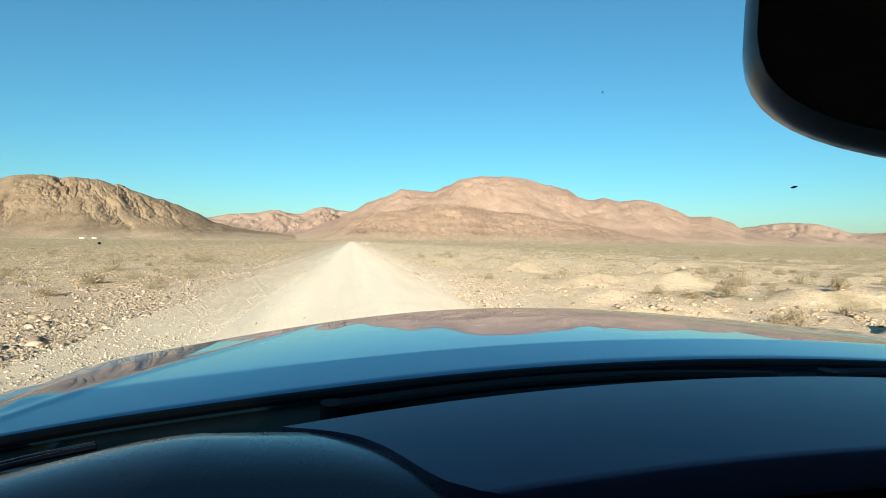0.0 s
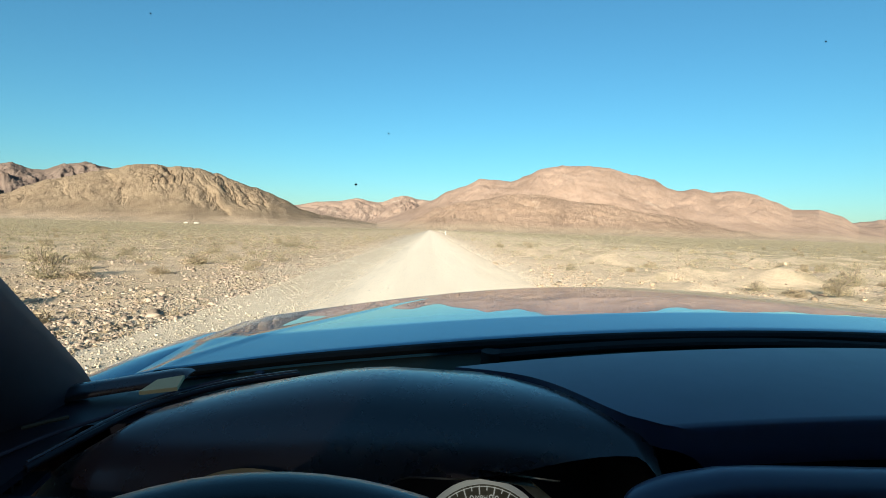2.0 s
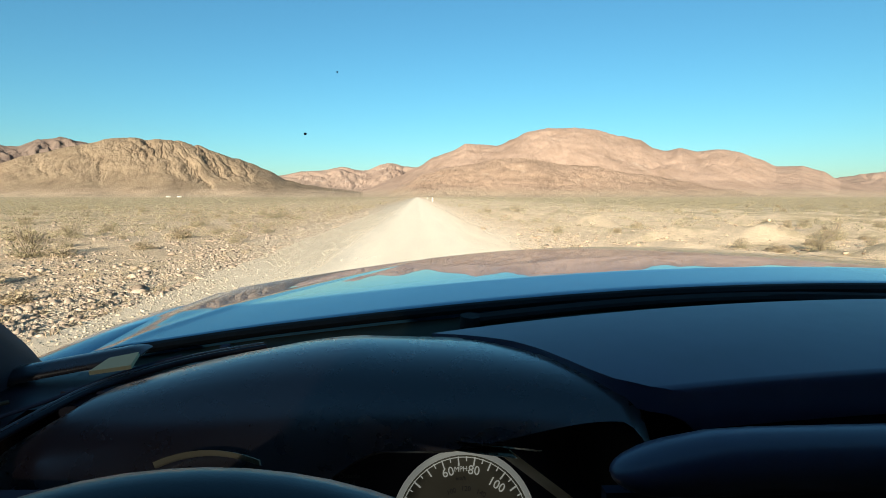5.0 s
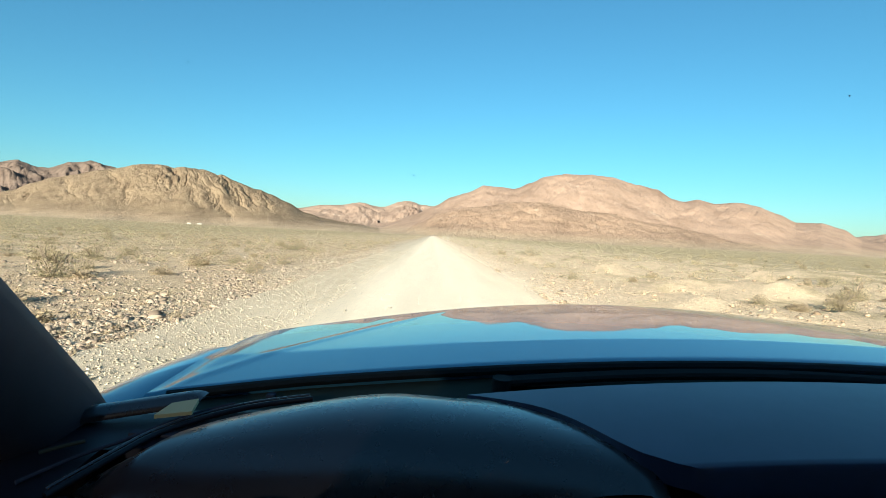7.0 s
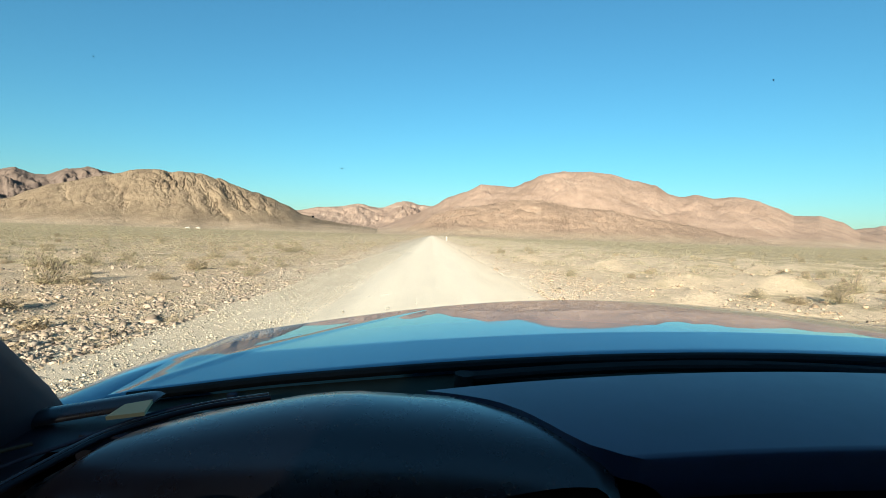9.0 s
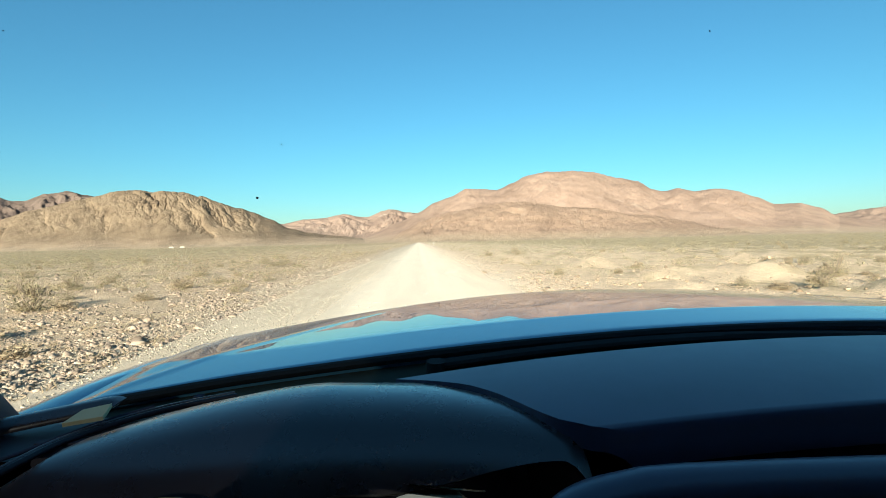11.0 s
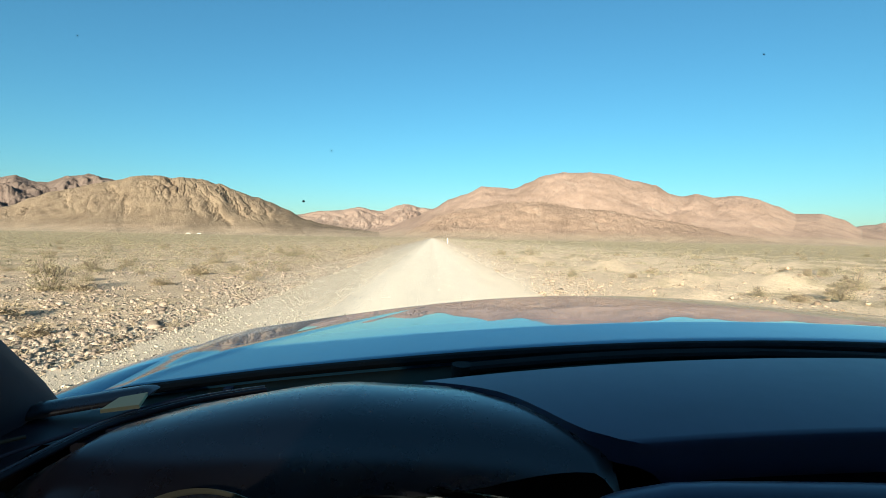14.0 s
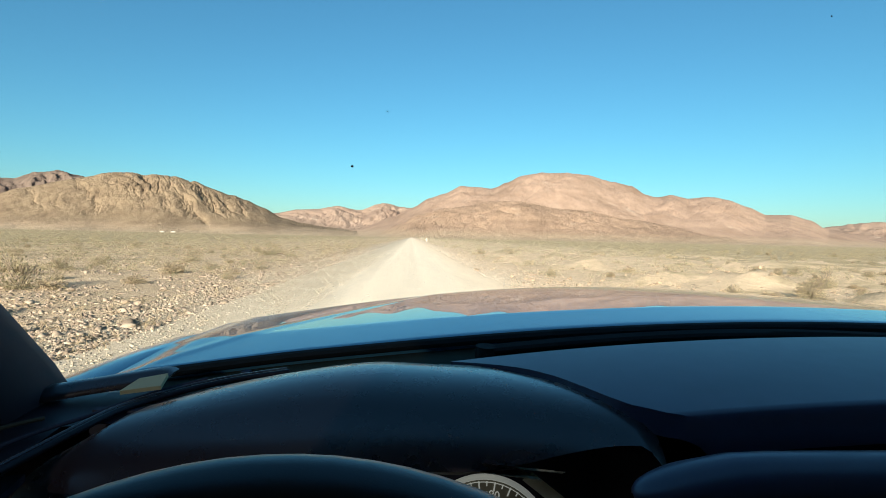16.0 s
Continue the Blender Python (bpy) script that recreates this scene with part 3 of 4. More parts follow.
for side in (-1, 1):
    fn = side_shell(side)
    for name, y0, y1 in (("door", 0.50, -0.62), ("rear_door", -0.63, -1.50), ("rear_flank", -1.51, -2.75)):
        p = part(name, slab(span(0, 1, 12), span(y0, y1, 14), fn, (-side * 0.05, 0, 0)), M_PAINT, car)
        if name != "rear_flank":
            part("handle", boxes([((0.025, 0.17, 0.03), (MID + side * 0.985, y1 + 0.16, -0.36))], 0.01), M_PAINT, p)
            part("door_trim", slab(span(0, 1, 6), span(y0 - 0.02, y1 + 0.02, 6), lambda t, y: (MID + side * (0.875 - 0.03 * math.sin(3 * t)), y, -0.235 - 0.6 * t), (side * 0.01, 0, 0)), M_DASH_MATT, p)


def roof_place(s, y):
    a = smooth01(0.0, 0.45, y)
    return (MID + s * (0.815 + 0.01 * a), y, 0.315 - 0.075 * s ** 4 - 0.02 * a - 0.05 * smooth01(-2.1, -2.6, y))


part("roof", slab(span(-1, 1, 21), span(0.13, -2.55, 24), roof_place, (0, 0, -0.02)), M_PAINT, car)
part("headliner", slab(span(-0.97, 0.97, 15), span(0.12, -2.5, 16), lambda s, y: tuple(Vector(roof_place(s, y)) - Vector((0, 0, 0.028))), (0, 0, -0.015)), M_LINER, car)


def glass_y(x, z):
    r = x - MID
    return 0.60 - 0.17 * r * r - 1.05 * (z + 0.13)


def glass_place(s, t):
    """Windscreen: leaning back, bowed across."""
    z0 = -0.165 - 0.03 * s * s
    z = z0 + (0.290 - 0.04 * s * s - z0) * t
    x = MID + s * (0.812 - 0.06 * smooth01(0.3, 1.0, t))
    return (x, glass_y(x, z), z)


screen = part("windscreen", slab(span(-1, 1, 31), span(0, 1, 17), glass_place, (0, 0.004, 0.003)), M_GLASS, car, "clear windscreen with a few insect marks")
screen.visible_shadow = False


def strut(path, wide, thick, mat, name, label=""):
    """A pillar: a flat rounded bar along a path."""
    verts, faces = tube(path, 1.0, 12)
    k = 12
    for i, p in enumerate(path):
        for j in range(k):
            a = 2 * math.pi * j / k
            ca, sa = math.cos(a), math.sin(a)
            f = 1 / max(abs(ca), abs(sa)) ** 0.6
            verts[i * k + j] = Vector(p) + Vector(wide) * ca * f + Vector(thick) * sa * f
    return part(name, (verts, faces), mat, car, label)


for side in (-1, 1):
    # its inner edge runs along the side of the glass
    path = []
    for t in (-0.10, 0.0, 0.15, 0.3, 0.45, 0.6, 0.75, 0.88, 0.95):
        x, y, z = glass_place(side, max(0, t))
        if t < 0:
            y, z = y + 0.06, z - 0.07
        path.append((x + side * 0.047, y - 0.035, z + 0.0))
    strut(path, (side * 0.050, 0.0, 0.0), (0.0, 0.050, 0.03), M_PILLAR, "front_pillar", "dark grey windscreen pillar trim")
    for name, y0, y1 in (("middle_pillar", -0.62, -0.70), ("rear_pillar", -1.52, -1.62), ("tail_pillar", -2.66, -2.48)):
        strut([(MID + side * (0.90 - 0.13 * t), y0 + (y1 - y0) * t, -0.24 + 0.46 * t) for t in span(0, 1, 5)], (side * 0.04, 0, 0), (0, 0.09, 0), M_PILLAR, name)
    for y0, y1 in ((0.42, -0.66), (-0.68, -1.55), (-1.58, -2.55)):
        def pane(t, y, y0=y0):
            yy = y - (0.40 * t * max(0.0, (y + 0.66) / 1.08) if y0 > 0 else 0)
            return (MID + side * (0.915 - 0.13 * t), yy, -0.23 + 0.51 * t)
        w = part("side_window", slab(span(0, 1, 6), span(y0, y1, 6), pane, (side * 0.004, 0, 0)), M_SUN_CUT, car, "side window darkened to keep sun off the dash")
part("tailgate", slab(span(-1, 1, 11), span(0, 1, 6), lambda s, t: (MID + s * 0.90, -2.74 - 0.03 * (1 - s * s), -1.06 + 0.83 * t), (0, 0.05, 0)), M_PAINT, car)
w = part("rear_window", slab(span(-1, 1, 9), span(0, 1, 6), lambda s, t: (MID + s * (0.88 - 0.13 * t), -2.73 + 0.20 * t, -0.22 + 0.48 * t), (0, 0.004, 0)), M_SUN_CUT, car, "rear window darkened to keep sun out of the cabin")

# cowl between hood and glass
part("cowl", slab(span(-0.80, 0.80, 41), span(0, 1.5, 13), lambda s, t: (MID + s, hood_rear(MID + s) + 0.015 - 0.12 * t, hood_z(MID + s, 0.662) - 0.016 - 0.035 * t + 0.006 * math.sin(t * 9) * (t < 1)), (0, 0, -0.01)), M_COWL, car, "black plastic cowl below the glass")
rear_edge = [(MID + s, hood_rear(MID + s) - 0.004, hood_z(MID + s, hood_rear(MID + s)) - 0.004) for s in span(-0.78, 0.78, 40)]
part("seal", tube(rear_edge, 0.006, 8), M_RUBBER, car)
part("washer_nozzle", boxes([((0.010, 0.012, 0.006), (-0.228, 0.624, -0.186))], 0.002), M_DASH_MATT, car)


def wiper(x0, x1):
    w = empty("wiper")
    w.parent = car
    pts = [(x, 0.638 - 0.010 * ((x - x0) / (x1 - x0)), hood_z(x, 0.64) - 0.014 + 0.006 * math.sin(math.pi * (x - x0) / (x1 - x0))) for x in span(x0, x1, 14)]
    part("blade", tube(pts, 0.007, 8), M_RUBBER, w)
    part("arm", tube([(x, y - 0.012, z + 0.002) for x, y, z in pts[:9]], 0.005, 8), M_RUBBER, w)
    part("hub", tube([(x0, 0.63, hood_z(x0, 0.64) - 0.03), (x0, 0.628, hood_z(x0, 0.64) - 0.006)], 0.012, 14), M_RUBBER, w)


wiper(0.045, 0.60)
wiper(0.68, 1.14)

# marks on the glass
for x, z, r in ((-0.091, 0.024, 0.0010), (-0.066, 0.057, 0.0005), (0.205, 0.122, 0.0006), (-0.19, 0.102, 0.0004)):
    bm = bmesh.new()
    bmesh.ops.create_icosphere(bm, subdivisions=2, radius=r)
    bmesh.ops.scale(bm, vec=(1, 0.35, 0.8), verts=bm.verts)
    bmesh.ops.translate(bm, vec=(x, glass_y(x, z) - 0.001, z), verts=bm.verts)
    part("insect_mark", bm, M_SPLAT, screen)
bm = bmesh.new()
bmesh.ops.create_icosphere(bm, subdivisions=2, radius=0.0023)
bmesh.ops.scale(bm, vec=(1.4, 0.25, 0.35), verts=bm.verts)
bmesh.ops.rotate(bm, cent=(0, 0, 0), matrix=Matrix.Rotation(radians(-14), 3, "Y"), verts=bm.verts)
bmesh.ops.translate(bm, vec=(0.385, glass_y(0.385, 0.08) - 0.001, 0.08), verts=bm.verts)
part("insect_mark", bm, M_SPLAT, screen)


# ---- dashboard ----
def dash_far(x):
    r = x / 1.073 - MID
    e = min(abs(r), 0.5) + 0.1 * max(0, abs(r) - 0.5)
    return 1.073 * (0.5435 + 0.0191 * r - 0.0103 * r * r) - 0.28 * max(0, abs(r) - 0.5) ** 2, 1.073 * (-0.1088 + 0.0225 * r - 0.1396 * e * e)


dash = empty("dashboard")
dash.parent = car


def base_place(x, t):
    """The dark base that the pads sit on, falling to the front and turning down."""
    y0, z0 = dash_far(x)
    z0 -= 0.012
    if x > 0.117:
        x += 0.085 * smooth01(0.1, 0.7, t) * (1 - smooth01(0.12, 0.5, x))
    deep = 0.20 if x < 0.117 else 0.156
    if t < 0.72:
        q = t / 0.72
        return (x, y0 - deep * q, z0 - 0.022 * q)
    q = (t - 0.72) / 0.28
    return (x, y0 - deep - 0.012 * math.sin(q * 1.57), z0 - 0.022 - 0.30 * q)


for x0, x1, n, t1 in ((-0.53, -0.335, 16, 1.0), (-0.335, 0.118, 20, 0.26), (0.118, 1.32, 44, 1.0)):
    part("dash_base", slab(span(x0, x1, n), span(0, t1, 26), base_place, (0, 0.02, -0.004)), M_FACE, dash)


def pad_left(t):
    """The curved left edge of the passenger pad: sweeping right as it comes nearer."""
    knots = [(-0.1, -0.029), (0, 0.0), (0.07, 0.02), (0.14, 0.040), (0.22, 0.063), (0.40, 0.091), (0.58, 0.111), (0.756, 0.129), (0.89, 0.147), (0.96, 0.163), (1.0, 0.195)]
    wide = min(0.10, 1 - t)
    return sum(profile(knots, t + wide * k / 4) for k in range(-4, 5)) / 9


def pad_place(s, t):
    x0 = pad_left(t)
    x = x0 + (1.30 - x0) * s
    y0, z0 = dash_far(x)
    y = y0 - 0.162 * t
    z = z0 - 0.014 * t - 0.010 * t * t
    if t > 0.97:
        z -= 0.012 * ((t - 0.97) / 0.03) ** 2
    return (x, y, z)


part("passenger_pad", slab([0, 0.006, 0.015, 0.03] + span(0.06, 1, 46), span(0, 0.9, 16) + [0.94, 0.97, 0.98, 0.99, 1.0], pad_place, (0, 0, -0.02)), M_PAD, dash, "soft black dash pad catching the sky's light")


def roll_place(x, a):
    """A rounded ledge across the passenger side below the pad."""
    r = x - MID
    e = smooth01(0.115, 0.20, x)
    z = -0.187 - 0.06 * r * r - 0.005 * (1 - e)
    r = 0.022 * math.sqrt(max(0.0, 1 - max(0, 1 - (x - 0.115) / 0.04) ** 2))
    return (x, 0.372 - r * math.cos(a), z + r * math.sin(a) * (0.7 + 0.3 * e))


part("ledge", sheet([0.115, 0.1155, 0.117, 0.120, 0.125, 0.131, 0.138, 0.146] + span(0.155, 1.30, 40), span(-1.2, 3.6, 18), roll_place), M_PAD, dash)
for x0, x1, z0 in ((-0.53, -0.262, -0.22), (-0.262, 0.118, -0.375), (0.118, 1.30, -0.22)):
    part("lower_panel", slab(span(x0, x1, 10), span(0, 1, 8), lambda x, t: (x, 0.385 - 0.05 * t, z0 + (-0.66 - z0) * t), (0, 0.01, 0)), M_DASH_MATT, dash)

# visor over the gauges
VX = -0.085
VISOR = [(0.576, -0.024), (0.570, -0.010), (0.556, -0.003), (0.530, 0.0), (0.505, -0.001), (0.485, -0.004), (0.468, -0.009), (0.452, -0.0165), (0.440, -0.026), (0.431, -0.036), (0.424, -0.046), (0.419, -0.055), (0.426, -0.060), (0.46, -0.061), (0.50, -0.062)]


def visor_place(s, k):
    """An arched hood, narrower towards the glass."""
    y, dz = VISOR[int(k)]
    q = min(1, abs(s))
    skirt = (0.05 if s > 0 else 0.028) * max(0, abs(s) - 1) / 0.04
    if s > 0:
        w = profile([(0.42, 0.228), (0.46, 0.214), (0.496, 0.191), (0.55, 0.138), (0.575, 0.104)], y)
        drop = 0.003 * q + 0.006 * q ** 6
    else:
        w = profile([(0.42, 0.245), (0.46, 0.232), (0.49, 0.220), (0.524, 0.198), (0.55, 0.170), (0.575, 0.135)], y)
        drop = 0.034 * q ** 1.7
    dz *= 1 - 0.55 * smooth01(0.25, 0.95, s)
    lip = 0.045 * smooth01(0.12, -0.30, s) * min(1, (k - 7) / 4) if k >= 8 else 0.0
    if k >= 9:
        drop += 0.03 * max(0, (q - 0.9) / 0.1) ** 1.6 * min(1, (k - 8) / 4)
    return (-0.065 + math.copysign(w, s) * (q + (0.1 if s > 0 else 5.0) * max(0, abs(s) - 1)), y - 0.006 * q ** 4 - 0.5 * lip, -0.1500 + dz - drop - lip - skirt)


VISOR_S = [-1.04, -1.02] + span(-1, 1, 61) + [1.02, 1.04]
visor = part("gauge_visor", sheet(VISOR_S, range(0, 12), visor_place), M_DASH, dash, "rounded black hood over the gauges")
part("visor_face", sheet(VISOR_S, range(11, len(VISOR)), visor_place), M_FACE, visor, "satin black front of the gauge hood")
part("gauge_back", slab(span(VX - 0.24, VX + 0.23, 10), span(0, 1, 6), lambda x, t: (x, 0.50 - 0.06 * t, -0.19 - 0.24 * t), (0, 0.01, 0)), M_DASH_MATT, dash)


def text_mesh(words, size, depth=0.0003):
    cu = bpy.data.curves.new("print", "FONT")
    cu.body, cu.size, cu.extrude, cu.align_x, cu.align_y = words, size, depth, "CENTER", "CENTER"
    cu.resolution_u = 3
    tmp = bpy.data.objects.new("print", cu)
    me = bpy.data.meshes.new_from_object(tmp)
    bpy.data.objects.remove(tmp)
    bpy.data.curves.remove(cu)
    return me


def gauge(cx, marks, print_mat, faint=()):
    """A round gauge: face, bright ring, ticks, figures."""
    tilt = radians(-16)
    m = pose(cx, 0.462, -0.292) @ Matrix.Rotation(math.pi / 2 + tilt, 4, "X")
    g = empty("gauge", m)
    g.parent = dash
    bm = bmesh.new()
    bmesh.ops.create_cone(bm, cap_ends=True, segments=64, radius1=0.060, radius2=0.060, depth=0.004)
    part("face", bm, M_DIAL, g)
    ring = [(0.0595 * math.cos(a), 0.0595 * math.sin(a), 0.004) for a in span(0, 2 * math.pi * 63 / 64, 64)]
    part("ring", tube(ring, 0.0026, 8, True), M_RING, g, "grey ring round the dial")
    bm = bmesh.new()
    for i in range(-11, 12):
        a = radians(10 + i * 7.6)
        size = (0.0012, 0.0075, 0.0006) if i % 2 == 0 else (0.0009, 0.004, 0.0006)
        r = 0.0535 - size[1] / 2 + 0.002
        box(bm, size, (r * math.sin(a), r * math.cos(a), 0.0026), 0, Matrix.Rotation(-a, 3, "Z"))
    arc = [(0.0548 * math.sin(a), 0.0548 * math.cos(a), 0.0024) for a in span(radians(-78), radians(98), 40)]
    part("ticks", bm, print_mat, g, smooth=False)
    part("scale_line", tube(arc, 0.0004, 5), print_mat, g)
    for words, deg, r, size in list(marks) + list(faint):
        a = radians(deg)
        me = text_mesh(words, size)
        me.materials.append(print_mat if (words, deg, r, size) in marks else M_DIM)
        o = new("figure", me)
        o.matrix_basis = pose(r * math.sin(a), r * math.cos(a), 0.0026, 0, 0, -deg * 0.75)
        o.parent = g
    return g


gauge(0.026, [("60", -18, 0.0445, 0.0105), ("80", 11, 0.0445, 0.0105), ("100", 41, 0.0425, 0.0105), ("120", 73, 0.0425, 0.0105), ("MPH", -3.5, 0.0450, 0.0058)], M_INK,
      [("km/h", -4, 0.0375, 0.0045), ("100", -22, 0.0290, 0.0058), ("120", 3, 0.0290, 0.0058), ("140", 30, 0.0290, 0.0058), ("160", 58, 0.0290, 0.0058)])
gauge(-0.205, [], M_DIM)
part("gauge_trim", slab(span(-0.022, 0.074, 12), span(0, 1, 4), lambda x, t: (x, 0.437 - 0.44 * (x + 0.022) * 1.0 + 0.006 * t, -0.202 + 0.09 * (x + 0.022) - 0.004 * t), (0, 0.004, -0.002)), M_CHROME, dash, "thin satin trim above the speedometer")
part("gauge_trim", slab(span(-0.205, -0.130, 14), span(0, 1, 4), lambda x, t: (x, 0.411 + 0.003 * t, -0.200 - 6.0 * (x + 0.166) ** 2 - 0.006 * t), (0, 0.004, -0.002)), M_OLIVE, dash, "olive-grey trim over the small gauge")
part("gauge_wing", slab(span(0.055, 0.105, 6), span(0, 1, 4), lambda x, t: (x, 0.42 - 0.2 * (x - 0.055) + 0.03 * t, -0.205 - 0.7 * (x - 0.055) - 0.02 * t), (0, 0.004, -0.002)), M_OLIVE, dash)
part("gauge_shroud", slab(span(-0.006, 0.058, 10), span(0, 1, 5), lambda x, t: (x, 0.434 - 0.40 * (x + 0.022) * (1 - t) + 0.036 * t, -0.207 + 0.05 * (x + 0.022) - 0.022 * t), (0, 0.003, -0.002)), M_OLIVE, dash)
for words, dx, dz, size in (("Outside", 0, 0.008, 0.005), ("74", 0, 0, 0.0095)):
    me = text_mesh(words, size)
    me.materials.append(M_DIM)
    o = new("display_text", me)
    o.matrix_basis = pose(-0.066 + dx, 0.425, -0.236 + dz, 74)
    o.parent = dash

# driver's corner of the dash: strip, plate, ribs, vent
part("corner_strip", slab(span(0, 1, 28), span(-1, 1, 9), lambda s, t: (-0.384 + 0.105 * s, 0.513 + 0.036 * s - 0.005 * t + 0.003 * t * t, -0.184 + 0.014 * s - 0.0060 * t * math.sqrt(max(0.02, 1 - max(0, (s - 0.82) / 0.18) ** 2))), (0, 0.012, 0)), M_DASH, dash, "narrow rounded strip at the foot of the glass")
part("identity_plate", slab(span(0, 1, 8), span(0, 1, 3), lambda s, t: (-0.300 + 0.024 * s - 0.010 * t * (1 - s), 0.530 + 0.006 * s - 0.015 * t, -0.1690 + 0.004 * s - 0.008 * t), (0, 0.001, -0.004)), M_PLATE, dash, "pale identity plate at the corner of the glass")
BAND = [(-0.335, 0.405, -0.204), (-0.312, 0.459, -0.193), (-0.301, 0.491, -0.189), (-0.281, 0.524, -0.186), (-0.253, 0.549, -0.182), (-0.218, 0.569, -0.178), (-0.17, 0.580, -0.172)]
LINE = [(-0.365, 0.415, -0.200), (-0.343, 0.453, -0.194), (-0.323, 0.481, -0.191), (-0.304, 0.512, -0.187), (-0.283, 0.540, -0.183), (-0.25, 0.566, -0.178)]


def along(path, n):
    """A smooth way through a few points."""
    out = []
    for i in range(n):
        u = i / (n - 1) * (len(path) - 1)
        k = min(int(u), len(path) - 2)
        p0, p1, p2, p3 = (Vector(path[min(max(j, 0), len(path) - 1)]) for j in (k - 1, k, k + 1, k + 2))
        f = u - k
        out.append(0.5 * (2 * p1 + (p2 - p0) * f + (2 * p0 - 5 * p1 + 4 * p2 - p3) * f * f + (3 * p1 - p0 - 3 * p2 + p3) * f ** 3))
    return out


part("visor_seam", tube(along(BAND, 30), 0.0030, 10), M_FACE, dash)
part("rib", tube([p + Vector((-0.005, 0.008, 0.001)) for p in along(BAND, 30)], 0.0018, 10), M_DASH, dash)
part("rib", tube(along(LINE, 24), 0.0018, 8), M_DASH_MATT, dash)
part("clip", tube([(-0.374, 0.452, -0.192), (-0.361, 0.464, -0.190), (-0.349, 0.474, -0.189)], 0.0018, 8), M_COWL, dash)
vent = part("vent", slab(span(0, 1, 8), span(0, 1, 4), lambda s, t: (-0.43 + 0.09 * s, 0.42 + 0.02 * s - 0.04 * t, -0.225 + 0.004 * s - 0.008 * t), (0, 0, -0.006)), M_DASH_MATT, dash)
for i in range(4):
    part("slat", boxes([((0.075, 0.003, 0.006), (-0.385, 0.418 - 0.009 * i, -0.221 - 0.0018 * i))], 0.001), M_DASH, vent)

# ---- steering wheel ----
wheel_m = pose(VX, 0.120, -0.2895) @ Matrix.Rotation(radians(90 - 25), 4, "X")
sw = empty("steering_wheel", wheel_m)
sw.parent = car
circle = [(0.187 * math.cos(a), 0.187 * math.sin(a), 0) for a in span(0, 2 * math.pi * 95 / 96, 96)]
part("rim", tube(circle, 0.0165, 18, True), M_LEATHER, sw, "black leather steering wheel rim")
bm = bmesh.new()
bmesh.ops.create_uvsphere(bm, u_segments=28, v_segments=14, radius=0.075)
bmesh.ops.scale(bm, vec=(1.1, 0.9, 0.45), verts=bm.verts)
bmesh.ops.translate(bm, vec=(0, 0, -0.02), verts=bm.verts)
part("horn_pad", bm, M_DASH, sw)
for a in (0, math.pi, -math.pi / 2):
    part("spoke", tube([(0.06 * math.cos(a), 0.06 * math.sin(a), -0.02), (0.18 * math.cos(a), 0.18 * math.sin(a), -0.004)], 0.017, 10, False, 0.5), M_DASH, sw)
part("column", tube([(VX, 0.16, -0.31), (VX, 0.40, -0.40)], 0.04, 16), M_DASH_MATT, car)

# ---- mirror ----
mm = pose(0.2925, 0.133, 0.0990, -8, 0, 0) @ pose(0, 0, 0, 0, 0, -32) @ pose(0, 0, 0, 0, 8, 0)
mirror = empty("rear_view_mirror", mm)
mirror.parent = car


def oval(w, h, p, n=56):
    out = []
    for i in range(n):
        a = 2 * math.pi * i / n
        c, s = math.cos(a), math.sin(a)
        out.append((w * math.copysign(abs(c) ** p, c), h * math.copysign(abs(s) ** p, s)))
    return out


rings = [(0.1165, 0.0480, -0.022), (0.1180, 0.0492, -0.0205), (0.1195, 0.0502, -0.015), (0.1185, 0.0495, -0.006), (0.113, 0.0465, 0.004), (0.095, 0.038, 0.016), (0.06, 0.02, 0.024)]
verts, faces = [], []
for w, h, y in rings:
    verts += [(px, y, pz) for px, pz in oval(w, h, 0.60)]
n = 56
for i in range(len(rings) - 1):
    for k in range(n):
        faces.append((i * n + k, i * n + (k + 1) % n, (i + 1) * n + (k + 1) % n, (i + 1) * n + k))
faces.append(tuple((len(rings) - 1) * n + k for k in range(n)))
part("mirror_shell", (verts, faces), M_SHELL, mirror, "dark grey plastic mirror shell")
part("mirror_glass", ([(px, -0.0215, pz) for px, pz in oval(0.1160, 0.0476, 0.60)], [tuple(range(n))]), M_MIRROR, mirror, "mirror glass coloured dark like the cabin it reflects", smooth=False)
part("mirror_stem", tube([(0, 0.02, 0.02), (0.0, 0.01, 0.09), (0.02, -0.02, 0.15)], 0.012, 12), M_COWL, mirror)


# ---- seats ----
def seat(x, y):
    s = empty("seat", pose(x, y, 0))
    s.parent = car
    part("cushion", boxes([((0.50, 0.52, 0.16), (0, 0, -0.72))], 0.05), M_CLOTH, s)
    bm = bmesh.new()
    box(bm, (0.48, 0.14, 0.62), (0, -0.30, -0.38), 0.05, Matrix.Rotation(radians(0), 3, "X"))
    part("backrest", bm, M_CLOTH, s)
    part("headrest", boxes([((0.26, 0.10, 0.17), (0, -0.34, 0.06))], 0.04), M_CLOTH, s)
    for k in (-1, 1):
        part("post", tube([(k * 0.07, -0.33, -0.09), (k * 0.07, -0.335, 0.0)], 0.007, 8), M_CHROME, s)


